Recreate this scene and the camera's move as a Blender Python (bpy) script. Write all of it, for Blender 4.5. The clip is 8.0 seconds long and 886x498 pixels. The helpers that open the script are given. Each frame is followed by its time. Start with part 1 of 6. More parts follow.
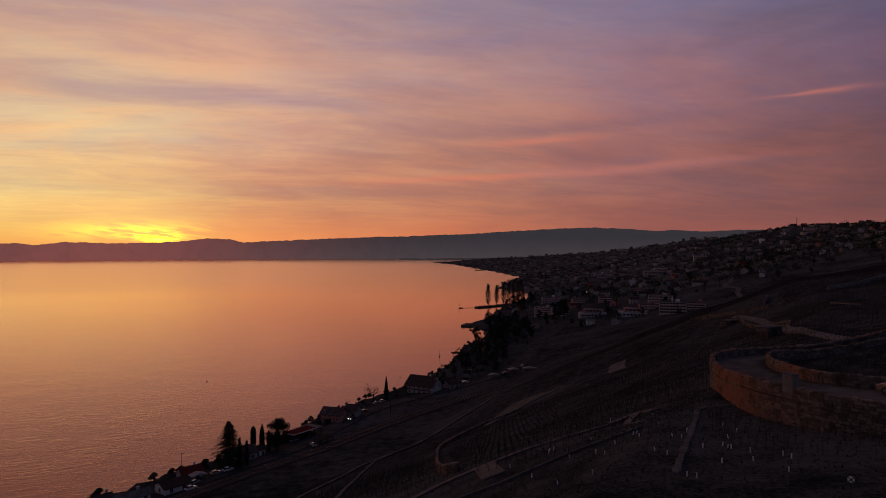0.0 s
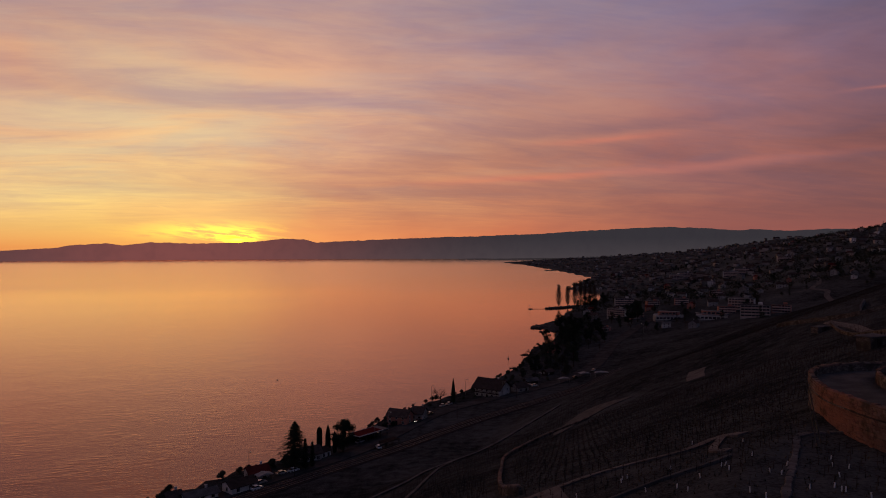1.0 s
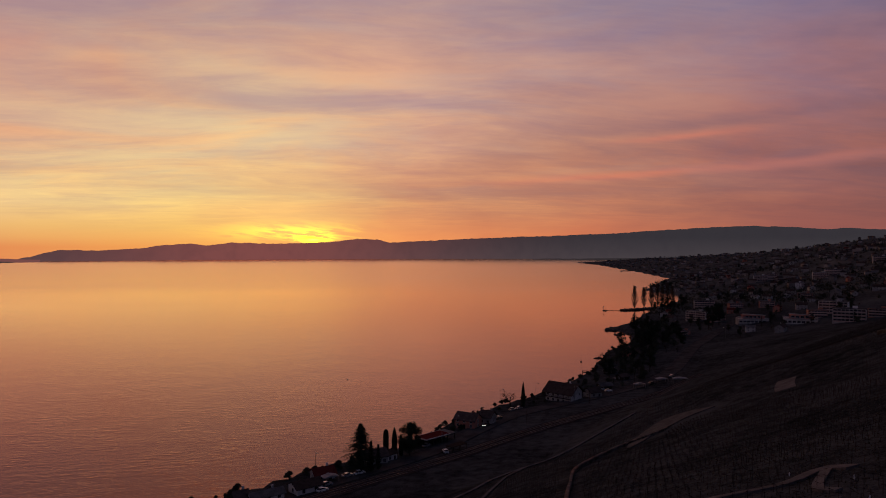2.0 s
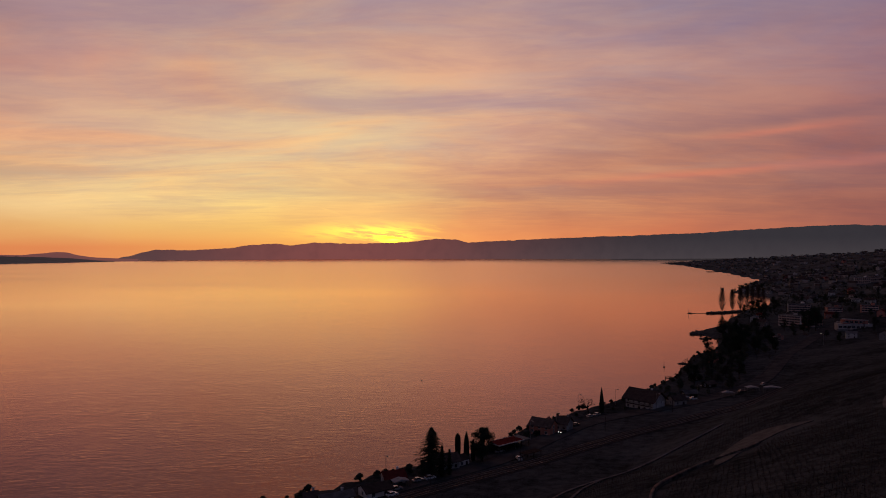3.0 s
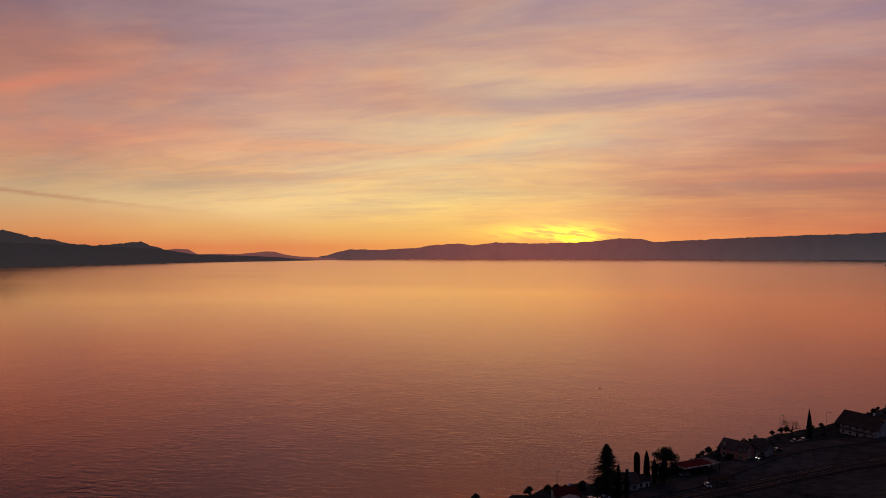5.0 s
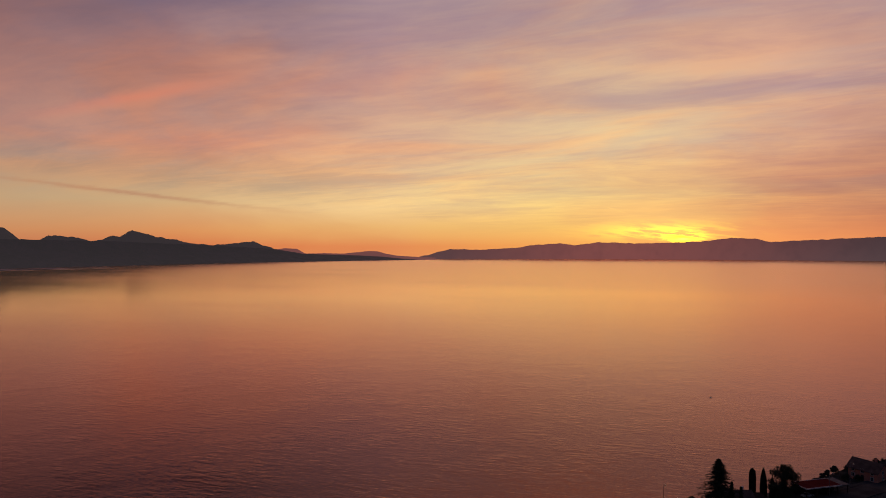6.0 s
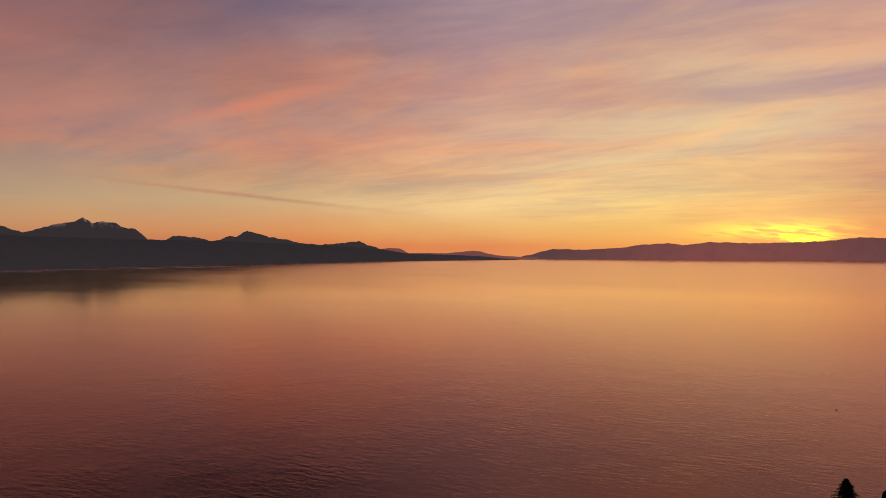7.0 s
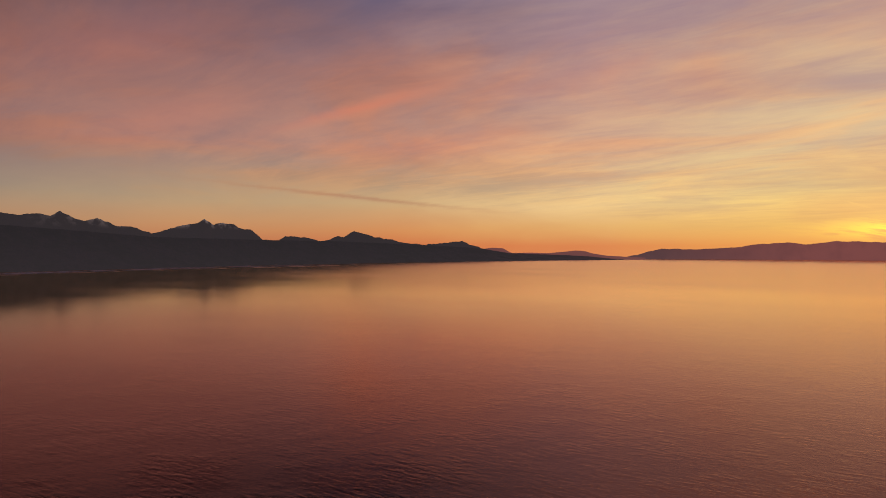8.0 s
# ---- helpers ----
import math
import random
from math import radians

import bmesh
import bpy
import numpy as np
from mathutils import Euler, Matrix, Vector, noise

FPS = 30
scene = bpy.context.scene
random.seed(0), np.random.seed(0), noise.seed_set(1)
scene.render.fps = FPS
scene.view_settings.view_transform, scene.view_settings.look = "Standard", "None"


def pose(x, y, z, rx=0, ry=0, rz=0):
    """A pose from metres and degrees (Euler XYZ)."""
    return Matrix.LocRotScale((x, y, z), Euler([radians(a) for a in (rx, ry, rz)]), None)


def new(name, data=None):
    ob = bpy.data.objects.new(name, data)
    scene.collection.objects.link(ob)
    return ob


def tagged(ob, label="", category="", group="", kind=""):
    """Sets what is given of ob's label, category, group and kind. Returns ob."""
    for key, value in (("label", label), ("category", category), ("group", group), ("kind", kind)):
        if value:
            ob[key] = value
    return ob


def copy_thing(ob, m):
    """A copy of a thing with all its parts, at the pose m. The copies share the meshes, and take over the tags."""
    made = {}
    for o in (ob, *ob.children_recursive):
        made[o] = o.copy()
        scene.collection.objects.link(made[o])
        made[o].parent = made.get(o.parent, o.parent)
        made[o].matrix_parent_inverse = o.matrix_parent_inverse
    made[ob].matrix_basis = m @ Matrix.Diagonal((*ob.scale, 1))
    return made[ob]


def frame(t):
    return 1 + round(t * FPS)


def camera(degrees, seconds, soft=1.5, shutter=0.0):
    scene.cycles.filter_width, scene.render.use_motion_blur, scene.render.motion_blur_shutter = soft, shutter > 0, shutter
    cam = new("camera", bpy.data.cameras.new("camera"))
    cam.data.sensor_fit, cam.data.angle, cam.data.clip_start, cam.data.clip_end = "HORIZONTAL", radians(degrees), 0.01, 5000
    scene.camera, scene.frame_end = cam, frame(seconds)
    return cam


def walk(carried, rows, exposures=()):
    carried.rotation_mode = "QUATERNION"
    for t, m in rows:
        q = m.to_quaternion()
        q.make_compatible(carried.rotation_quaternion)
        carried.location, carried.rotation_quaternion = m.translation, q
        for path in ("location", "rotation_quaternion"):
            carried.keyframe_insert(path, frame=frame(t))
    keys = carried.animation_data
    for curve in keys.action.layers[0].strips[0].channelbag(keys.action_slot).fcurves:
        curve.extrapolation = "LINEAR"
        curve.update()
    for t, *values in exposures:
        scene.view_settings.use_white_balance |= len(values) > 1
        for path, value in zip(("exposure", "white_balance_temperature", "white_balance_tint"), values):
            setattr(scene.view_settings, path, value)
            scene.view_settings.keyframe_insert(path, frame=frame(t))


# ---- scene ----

cam = camera(65.45, 8.0, soft=1.0)
PATH = [
    (0.0, 0.0, 0.0, 90.0, 0.0, -0.22, 0.0), (0.5, 0.6, 3.7, 90.1, 2.88, -0.22, 0.01), (1.0, 1.2, 7.4, 90.1, 5.83, -0.22, 0.02),
    (1.5, 1.7, 11.2, 90.1, 8.79, -0.22, 0.05), (3.0, 2.5, 23.0, 90.2, 18.35, -0.22, 0.06), (3.5, 2.6, 26.7, 90.3, 21.83, -0.22, 0.08),
    (4.0, 2.4, 30.2, 90.5, 25.45, -0.23, 0.11), (4.5, 1.9, 33.4, 90.7, 29.33, -0.23, 0.11), (6.0, -0.9, 39.7, 91.6, 41.69, -0.24, 0.03),
    (6.5, -1.8, 41.7, 91.6, 45.94, -0.25, 0.0), (7.0, -2.7, 43.6, 91.5, 50.15, -0.25, 0.0), (7.5, -3.5, 45.5, 91.3, 54.41, -0.26, 0.03),
    (8.0, -4.2, 47.4, 91.0, 58.7, -0.26, 0.06)]
walk(cam, [(t, pose(x, y, z, 90 + pitch, roll, yaw)) for t, x, y, z, yaw, pitch, roll in PATH], [(0.0, 0.0), (7.3, 0.0), (8.0, -0.09)])


# ---- small node toolkit ----
def lin(r, g, b):
    """An sRGB colour, 0 to 255, as linear values."""
    return tuple((v / 255 / 12.92 if v <= 10 else ((v / 255 + 0.055) / 1.055) ** 2.4) for v in (r, g, b)) + (1.0,)


class Nodes:
    """Short names for the nodes of one tree."""

    def __init__(self, tree):
        self.tree = tree
        tree.nodes.clear()

    def add(self, kind, **values):
        n = self.tree.nodes.new(kind)
        for k, v in values.items():
            setattr(n, k, v)
        return n

    def link(self, a, b):
        self.tree.links.new(a, b)

    def feed(self, socket, value):
        if hasattr(value, "is_output"):
            self.link(value, socket)
        else:
            socket.default_value = value

    def math(self, op, a, b=0.0, c=0.0, clamp=False):
        n = self.add("ShaderNodeMath", operation=op, use_clamp=clamp)
        for s, v in zip(n.inputs, (a, b, c)):
            self.feed(s, v)
        return n.outputs[0]

    def step(self, v, lo, hi, smooth=True):
        n = self.add("ShaderNodeMapRange", interpolation_type="SMOOTHSTEP" if smooth else "LINEAR")
        for i, x in enumerate((v, lo, hi, 0.0, 1.0)):
            self.feed(n.inputs[i], x)
        return n.outputs[0]

    def mix(self, f, a, b, blend="MIX"):
        n = self.add("ShaderNodeMix", data_type="RGBA", blend_type=blend, clamp_factor=True)
        self.feed(n.inputs[0], f), self.feed(n.inputs[6], a), self.feed(n.inputs[7], b)
        return n.outputs[2]

    def ramp(self, f, stops, interp="LINEAR"):
        n = self.add("ShaderNodeValToRGB")
        n.color_ramp.interpolation = interp
        e = n.color_ramp.elements
        e[0].position, e[0].color = stops[0]
        e[1].position, e[1].color = stops[-1]
        for p, c in stops[1:-1]:
            x = e.new(p)
            x.color = c
        self.feed(n.inputs[0], f)
        return n.outputs[0]

    def vec(self, x, y, z):
        n = self.add("ShaderNodeCombineXYZ")
        for s, v in zip(n.inputs, (x, y, z)):
            self.feed(s, v)
        return n.outputs[0]

    def noise(self, v, scale=1.0, detail=4.0, rough=0.55, distortion=0.0):
        n = self.add("ShaderNodeTexNoise")
        self.feed(n.inputs["Vector"], v)
        n.inputs["Scale"].default_value, n.inputs["Detail"].default_value = scale, detail
        n.inputs["Roughness"].default_value, n.inputs["Distortion"].default_value = rough, distortion
        return n.outputs[0]


# ---- sky: the afterglow of a sun that has just gone behind the far range ----
SUN_AZ = 22.6          # degrees to the left of +y
world = bpy.data.worlds.new("evening_sky")
scene.world = world
world.use_nodes = True
W = Nodes(world.node_tree)
direction = W.add("ShaderNodeTexCoord").outputs["Generated"]
sep = W.add("ShaderNodeSeparateXYZ")
W.link(direction, sep.inputs[0])
dx, dy, dz = sep.outputs
az = W.math("MULTIPLY", W.math("ARCTAN2", W.math("MULTIPLY", dx, -1.0), dy), 57.29578)
el = W.math("MULTIPLY", W.math("ARCSINE", dz), 57.29578)
height = W.math("DIVIDE", el, 45.0, clamp=True)
# each column: azimuth, then (elevation, sRGB colour) from the horizon up
SKY = [
    (-60, [(0, (100, 72, 78)), (4, (92, 72, 84)), (12, (88, 76, 92)), (20, (80, 80, 104)), (45, (56, 62, 86))]),
    (-32, [(0, (150, 84, 74)), (3, (114, 73, 72)), (8, (112, 75, 79)), (14, (119, 86, 97)), (19, (99, 93, 113)), (45, (58, 64, 88))]),
    (-16, [(0, (146, 84, 74)), (3, (142, 88, 81)), (8, (150, 100, 97)), (14, (146, 109, 117)), (20, (128, 114, 134)), (45, (64, 68, 92))]),
    (0, [(0, (208, 112, 72)), (3, (187, 119, 91)), (8, (173, 125, 111)), (14, (166, 129, 130)), (20, (145, 126, 140)), (30, (116, 106, 124)), (45, (78, 80, 102))]),
    (14, [(0, (238, 148, 84)), (1.5, (222, 146, 94)), (4, (205, 144, 107)), (8, (199, 154, 135)), (14, (202, 156, 140)), (20, (172, 144, 146)), (27, (262, 186, 166)), (45, (140, 110, 112))]),
    (30, [(0, (236, 158, 78)), (1.5, (236, 184, 102)), (4, (232, 196, 134)), (8, (220, 182, 144)), (14, (212, 168, 138)), (20, (182, 144, 136)), (22.5, (240, 152, 120)), (27, (320, 196, 140)), (45, (210, 136, 112))]),
    (46, [(0, (222, 136, 80)), (0.7, (226, 160, 94)), (1.6, (230, 178, 108)), (3.2, (234, 196, 138)), (8, (216, 166, 134)), (14, (196, 146, 130)), (20, (166, 134, 136)), (28, (250, 165, 132)), (45, (110, 84, 84))]),
    (62, [(0, (208, 114, 68)), (1.2, (214, 142, 86)), (3.5, (206, 167, 118)), (8, (194, 140, 116)), (14, (166, 118, 107)), (20, (119, 98, 110)), (21, (86, 72, 81)), (23.5, (38, 33, 38)), (45, (30, 30, 40))]),
    (92, [(0, (182, 112, 78)), (2, (182, 137, 100)), (4, (160, 137, 114)), (8, (153, 113, 104)), (14, (145, 99, 90)), (20, (112, 82, 82)), (21, (70, 50, 55)), (23.5, (28, 20, 23)), (45, (20, 20, 28))]),
    (135, [(0, (104, 78, 80)), (5, (100, 78, 84)), (12, (94, 76, 86)), (20, (80, 80, 104)), (45, (56, 62, 86))])]
ragged = W.noise(W.vec(W.math("MULTIPLY", az, 0.06), W.math("MULTIPLY", el, 0.22), 6.0), 1.0, 4.0, 0.6, 0.3)
az_ragged = W.math("MULTIPLY_ADD", W.math("SUBTRACT", ragged, 0.5), 22.0, az)
colour = None
for i, (a, stops) in enumerate(SKY):
    c = W.ramp(height, [(e / 45.0, lin(*rgb)) for e, rgb in stops])
    colour = c if colour is None else W.mix(W.step(az_ragged, float(SKY[i - 1][0]), float(a), False), colour, c)
# streaks of high cloud: a flat layer seen from below, drawn out along one wind direction
VP = radians(108)
soft_z = W.math("ADD", W.math("MAXIMUM", dz, 0.0), 0.10)
px, py = W.math("DIVIDE", dx, soft_z), W.math("DIVIDE", dy, soft_z)
along = W.math("ADD", W.math("MULTIPLY", px, -math.sin(VP)), W.math("MULTIPLY", py, math.cos(VP)))
across = W.math("ADD", W.math("MULTIPLY", px, math.cos(VP)), W.math("MULTIPLY", py, math.sin(VP)))
bend = W.noise(W.vec(W.math("MULTIPLY", along, 0.30), W.math("MULTIPLY", across, 0.45), 3.0), 1.0, 2.0)
across2 = W.math("ADD", across, W.math("MULTIPLY", W.math("SUBTRACT", bend, 0.5), 0.9))
broad = W.noise(W.vec(W.math("MULTIPLY", along, 0.42), W.math("MULTIPLY", across2, 0.8), 7.3), 1.0, 4.0, 0.55)
fine = W.noise(W.vec(W.math("MULTIPLY", along, 1.05), W.math("MULTIPLY", across2, 2.6), 1.7), 1.0, 8.0, 0.62, 0.7)
wisp = W.noise(W.vec(W.math("MULTIPLY", along, 2.6), W.math("MULTIPLY", across2, 6.4), 5.2), 1.0, 6.0, 0.62, 0.9)
hair = W.noise(W.vec(W.math("MULTIPLY", along, 6.0), W.math("MULTIPLY", across2, 13.0), 9.1), 1.0, 5.0, 0.6, 1.2)
cloud = W.math("ADD", W.math("MULTIPLY", broad, 0.44), W.math("ADD", W.math("MULTIPLY", fine, 0.38), W.math("ADD", W.math("MULTIPLY", wisp, 0.17), W.math("MULTIPLY", hair, 0.07))))
cloud = W.math("MULTIPLY", W.math("SUBTRACT", cloud, 0.53), 6.3)
# the larger streaks: azimuth, elevation, half-length, half-width, tilt (rising to the right), strength
BANDS = [(21.6, 13.7, 15.5, 0.85, 0, 1.0), (20.4, 11.6, 12.2, 0.6, 0, -1.0), (28.5, 9.0, 8.0, 0.85, 0, 0.7), (25.6, 7.3, 8.5, 0.66, 0, -0.5), (6.3, 10.7, 13.1, 0.56, 2, 0.5),
         (-4.5, 8.7, 8.0, 0.5, 2, 0.9), (-10.5, 9.7, 10.3, 0.56, 2, -0.7), (1.1, 6.1, 12.2, 0.47, 3, 0.8), (2.1, 4.3, 10.3, 0.56, 0, -0.6), (-28.2, 11.0, 3.0, 0.2, 2, 0.35),
         (66.8, 10.6, 5.6, 0.52, 18, 0.9), (39.9, 6.6, 14.1, 0.47, 6, 0.6), (49.6, 5.1, 5.2, 0.5, 0, -1.0), (70, 16.4, 8, 2.1, 20, -0.7), (27.6, 2.9, 0.5, 0.05, -18, 2.5)]
warp_a = W.math("MULTIPLY", W.math("SUBTRACT", W.noise(W.vec(W.math("MULTIPLY", az, 0.09), W.math("MULTIPLY", el, 0.35), 2.0), 1.0, 3.0), 0.5), 1.5)
wel = W.math("ADD", el, warp_a)
for a0, e0, half, wide, tilt, power in BANDS:
    u = W.math("SUBTRACT", az, a0)
    v = W.math("SUBTRACT", wel if wide > 0.1 else el, W.math("SUBTRACT", e0, W.math("MULTIPLY", u, math.tan(radians(tilt)))))
    u, v = W.math("DIVIDE", u, half), W.math("DIVIDE", v, wide)
    g = W.math("EXPONENT", W.math("MULTIPLY", W.math("ADD", W.math("MULTIPLY", u, u), W.math("MULTIPLY", v, v)), -1.0))
    cloud = W.math("MULTIPLY_ADD", g, power * 0.75, cloud)
cloud = W.step(cloud, -1.05, 1.05)
# the cloud sheet ends over the high range: below its edge the evening air is clear
hem = W.math("MULTIPLY_ADD", W.step(az, 36.0, 84.0, False), 5.4, 1.2)
hem = W.math("MULTIPLY_ADD", W.math("SUBTRACT", fine, 0.5), 3.2, hem)
clear = W.step(W.math("SUBTRACT", el, hem), -0.9, 1.3)
clear = W.math("MAXIMUM", clear, W.step(az, 46.0, 36.0))
veil = W.math("MULTIPLY", W.step(el, 0.0, 4.0), clear)
# over the sunset lilac gaps in golden cloud; to either side pink cloud before blue-grey air
aside = W.math("MAXIMUM", W.step(az_ragged, 40.0, 64.0, False), W.step(az_ragged, 12.0, -16.0, False))
streak = W.mix(cloud, W.mix(aside, (0.79, 0.775, 0.91, 1), (0.80, 0.865, 0.98, 1)), W.mix(aside, (1.165, 1.175, 0.965, 1), (1.165, 1.07, 0.985, 1)))
ROSY = [(-28.4, 11.1, 2.9, 0.17, 2, 0.38), (-7.5, 8.6, 4.5, 0.32, 3, 0.3), (-16.0, 6.4, 9.0, 0.4, 3, 0.3), (-2.0, 5.6, 9.0, 0.35, 2, 0.35), (66.0, 11.0, 6.5, 0.5, 15, 0.32), (80.0, 10.0, 6.0, 1.6, 12, 0.20), (58.0, 8.5, 8.0, 1.0, 9, 0.16), (84.0, 15.0, 7.0, 2.2, 14, 0.15), (50.0, 13.0, 8.0, 1.2, 8, 0.12)]
colour = W.mix(veil, colour, W.mix(1.0, colour, streak, "MULTIPLY"))
for a0, e0, half, wide, tilt, power in ROSY:
    u = W.math("SUBTRACT", az, a0)
    v = W.math("SUBTRACT", wel, W.math("SUBTRACT", e0, W.math("MULTIPLY", u, math.tan(radians(tilt)))))
    u, v = W.math("DIVIDE", u, half), W.math("DIVIDE", v, wide)
    g = W.math("EXPONENT", W.math("MULTIPLY", W.math("ADD", W.math("MULTIPLY", u, u), W.math("MULTIPLY", v, v)), -1.0))
    colour = W.mix(W.math("MULTIPLY", g, power), colour, lin(222, 124, 98))
# one long thin bar of darker cloud low in the clear air
u = W.math("DIVIDE", W.math("SUBTRACT", az, 66.0), 9.0)
v = W.math("DIVIDE", W.math("SUBTRACT", W.math("MULTIPLY_ADD", W.math("SUBTRACT", wisp, 0.5), 0.5, el), W.math("MULTIPLY_ADD", W.math("SUBTRACT", az, 66.0), 0.0996, 4.0)), 0.15)
bar = W.math("EXPONENT", W.math("MULTIPLY", W.math("ADD", W.math("MULTIPLY", u, u), W.math("MULTIPLY", v, v)), -1.0))
colour = W.mix(W.math("MULTIPLY", bar, 0.6), colour, lin(178, 122, 92))
# patches where the cloud is thin and cool, and where it is warm and lit from below
patch = W.noise(W.vec(W.math("MULTIPLY", along, 0.55), W.math("MULTIPLY", across2, 0.75), 11.0), 1.0, 5.0, 0.6, 0.4)
tint = W.mix(W.step(patch, 0.40, 0.60), (0.92, 1.005, 1.07, 1), (1.06, 0.99, 0.90, 1))
colour = W.mix(W.step(el, 2.0, 7.0), colour, W.mix(1.0, colour, tint, "MULTIPLY"))


def spot(a0, e0, half, wide):
    u, v = W.math("DIVIDE", W.math("SUBTRACT", az, a0), half), W.math("DIVIDE", W.math("SUBTRACT", el, e0), wide)
    return W.math("EXPONENT", W.math("MULTIPLY", W.math("ADD", W.math("MULTIPLY", u, u), W.math("MULTIPLY", v, v)), -1.0))


# the bright yellow gap over the place where the sun went down
slant = W.math("SUBTRACT", el, W.math("MULTIPLY", W.math("SUBTRACT", az, SUN_AZ), 0.13))
rift = W.noise(W.vec(W.math("MULTIPLY", az, 0.30), W.math("MULTIPLY", slant, 2.6), 4.4), 1.0, 5.0, 0.62, 0.15)
rift = W.step(rift, 0.40, 0.60)
colour = W.mix(W.math("MULTIPLY", spot(SUN_AZ + 4.0, 1.0, 10.0, 4.5), 0.08), colour, (1.0, 0.68, 0.16, 1))
colour = W.mix(W.math("MULTIPLY", spot(SUN_AZ + 1.5, 2.8, 4.4, 2.4), 0.15), colour, (1.3, 0.94, 0.28, 1))
wide_glow = W.math("MULTIPLY", spot(SUN_AZ + 1.6, 1.15, 4.4, 0.62), W.math("ADD", 0.02, W.math("MULTIPLY", rift, 0.40)))
colour = W.mix(wide_glow, colour, (2.2, 1.75, 0.10, 1))
core = W.math("MULTIPLY", spot(SUN_AZ, 0.62, 1.15, 0.36), W.math("ADD", 0.05, W.math("MULTIPLY", rift, 0.9)), clamp=True)
colour = W.mix(core, colour, (7.0, 5.2, 0.05, 1))
sliver = spot(SUN_AZ - 0.1, 0.55, 0.45, 0.09)
colour = W.mix(sliver, colour, (120.0, 88.0, 0.2, 1))
# what little blue the clear air gives overhead
air = W.add("ShaderNodeTexSky", sky_type="NISHITA", sun_disc=False, sun_elevation=radians(0.5), sun_rotation=radians(-SUN_AZ))
colour = W.mix(0.005, colour, air.outputs[0], "ADD")
colour = W.mix(1.0, colour, (0.98, 1.0, 1.065, 1), "MULTIPLY")
bg = W.add("ShaderNodeBackground")
W.link(colour, bg.inputs[0])
bg.inputs[1].default_value = 1.07
W.link(bg.outputs[0], W.add("ShaderNodeOutputWorld").inputs[0])


# ---- materials ----
def material(name, build):
    m = bpy.data.materials.new(name)
    m.use_nodes = True
    n = Nodes(m.node_tree)
    out = n.add("ShaderNodeOutputMaterial")
    b = n.add("ShaderNodeBsdfPrincipled")
    n.link(b.outputs[0], out.inputs[0])
    build(n, b)
    return m


def place(n):
    return n.add("ShaderNodeNewGeometry").outputs["Position"]


def bump(n, b, h, strength, distance):
    k = n.add("ShaderNodeBump")
    k.inputs["Strength"].default_value, k.inputs["Distance"].default_value = strength, distance
    n.link(h, k.inputs["Height"])
    n.link(k.outputs[0], b.inputs["Normal"])


def rough_surface(name, dark, light, scale=0.5, rough=0.9, grain=8.0, relief=0.02, spread=0.35):
    """Paint, plaster, stone, soil: two colours at two scales of noise with a little relief, and a tint for each object."""
    def build(n, b):
        p = place(n)
        big, small = n.noise(p, scale, 4.0), n.noise(p, grain, 5.0, 0.65)
        f = n.math("ADD", n.math("MULTIPLY", big, 0.6), n.math("MULTIPLY", small, 0.4))
        c = n.mix(n.step(f, 0.35, 0.65), (*dark, 1), (*light, 1))
        each = n.add("ShaderNodeObjectInfo").outputs["Random"]
        c = n.mix(1.0, c, n.mix(each, (1 - spread, 1 - spread, 1 - spread, 1), (1 + spread, 1 + spread, 1 + spread, 1)), "MULTIPLY")
        n.link(c, b.inputs["Base Color"])
        b.inputs["Roughness"].default_value = rough
        b.inputs["Specular IOR Level"].default_value = 0.0 if rough > 0.65 else 0.06
        bump(n, b, small, 0.5, relief)
    return material(name, build)


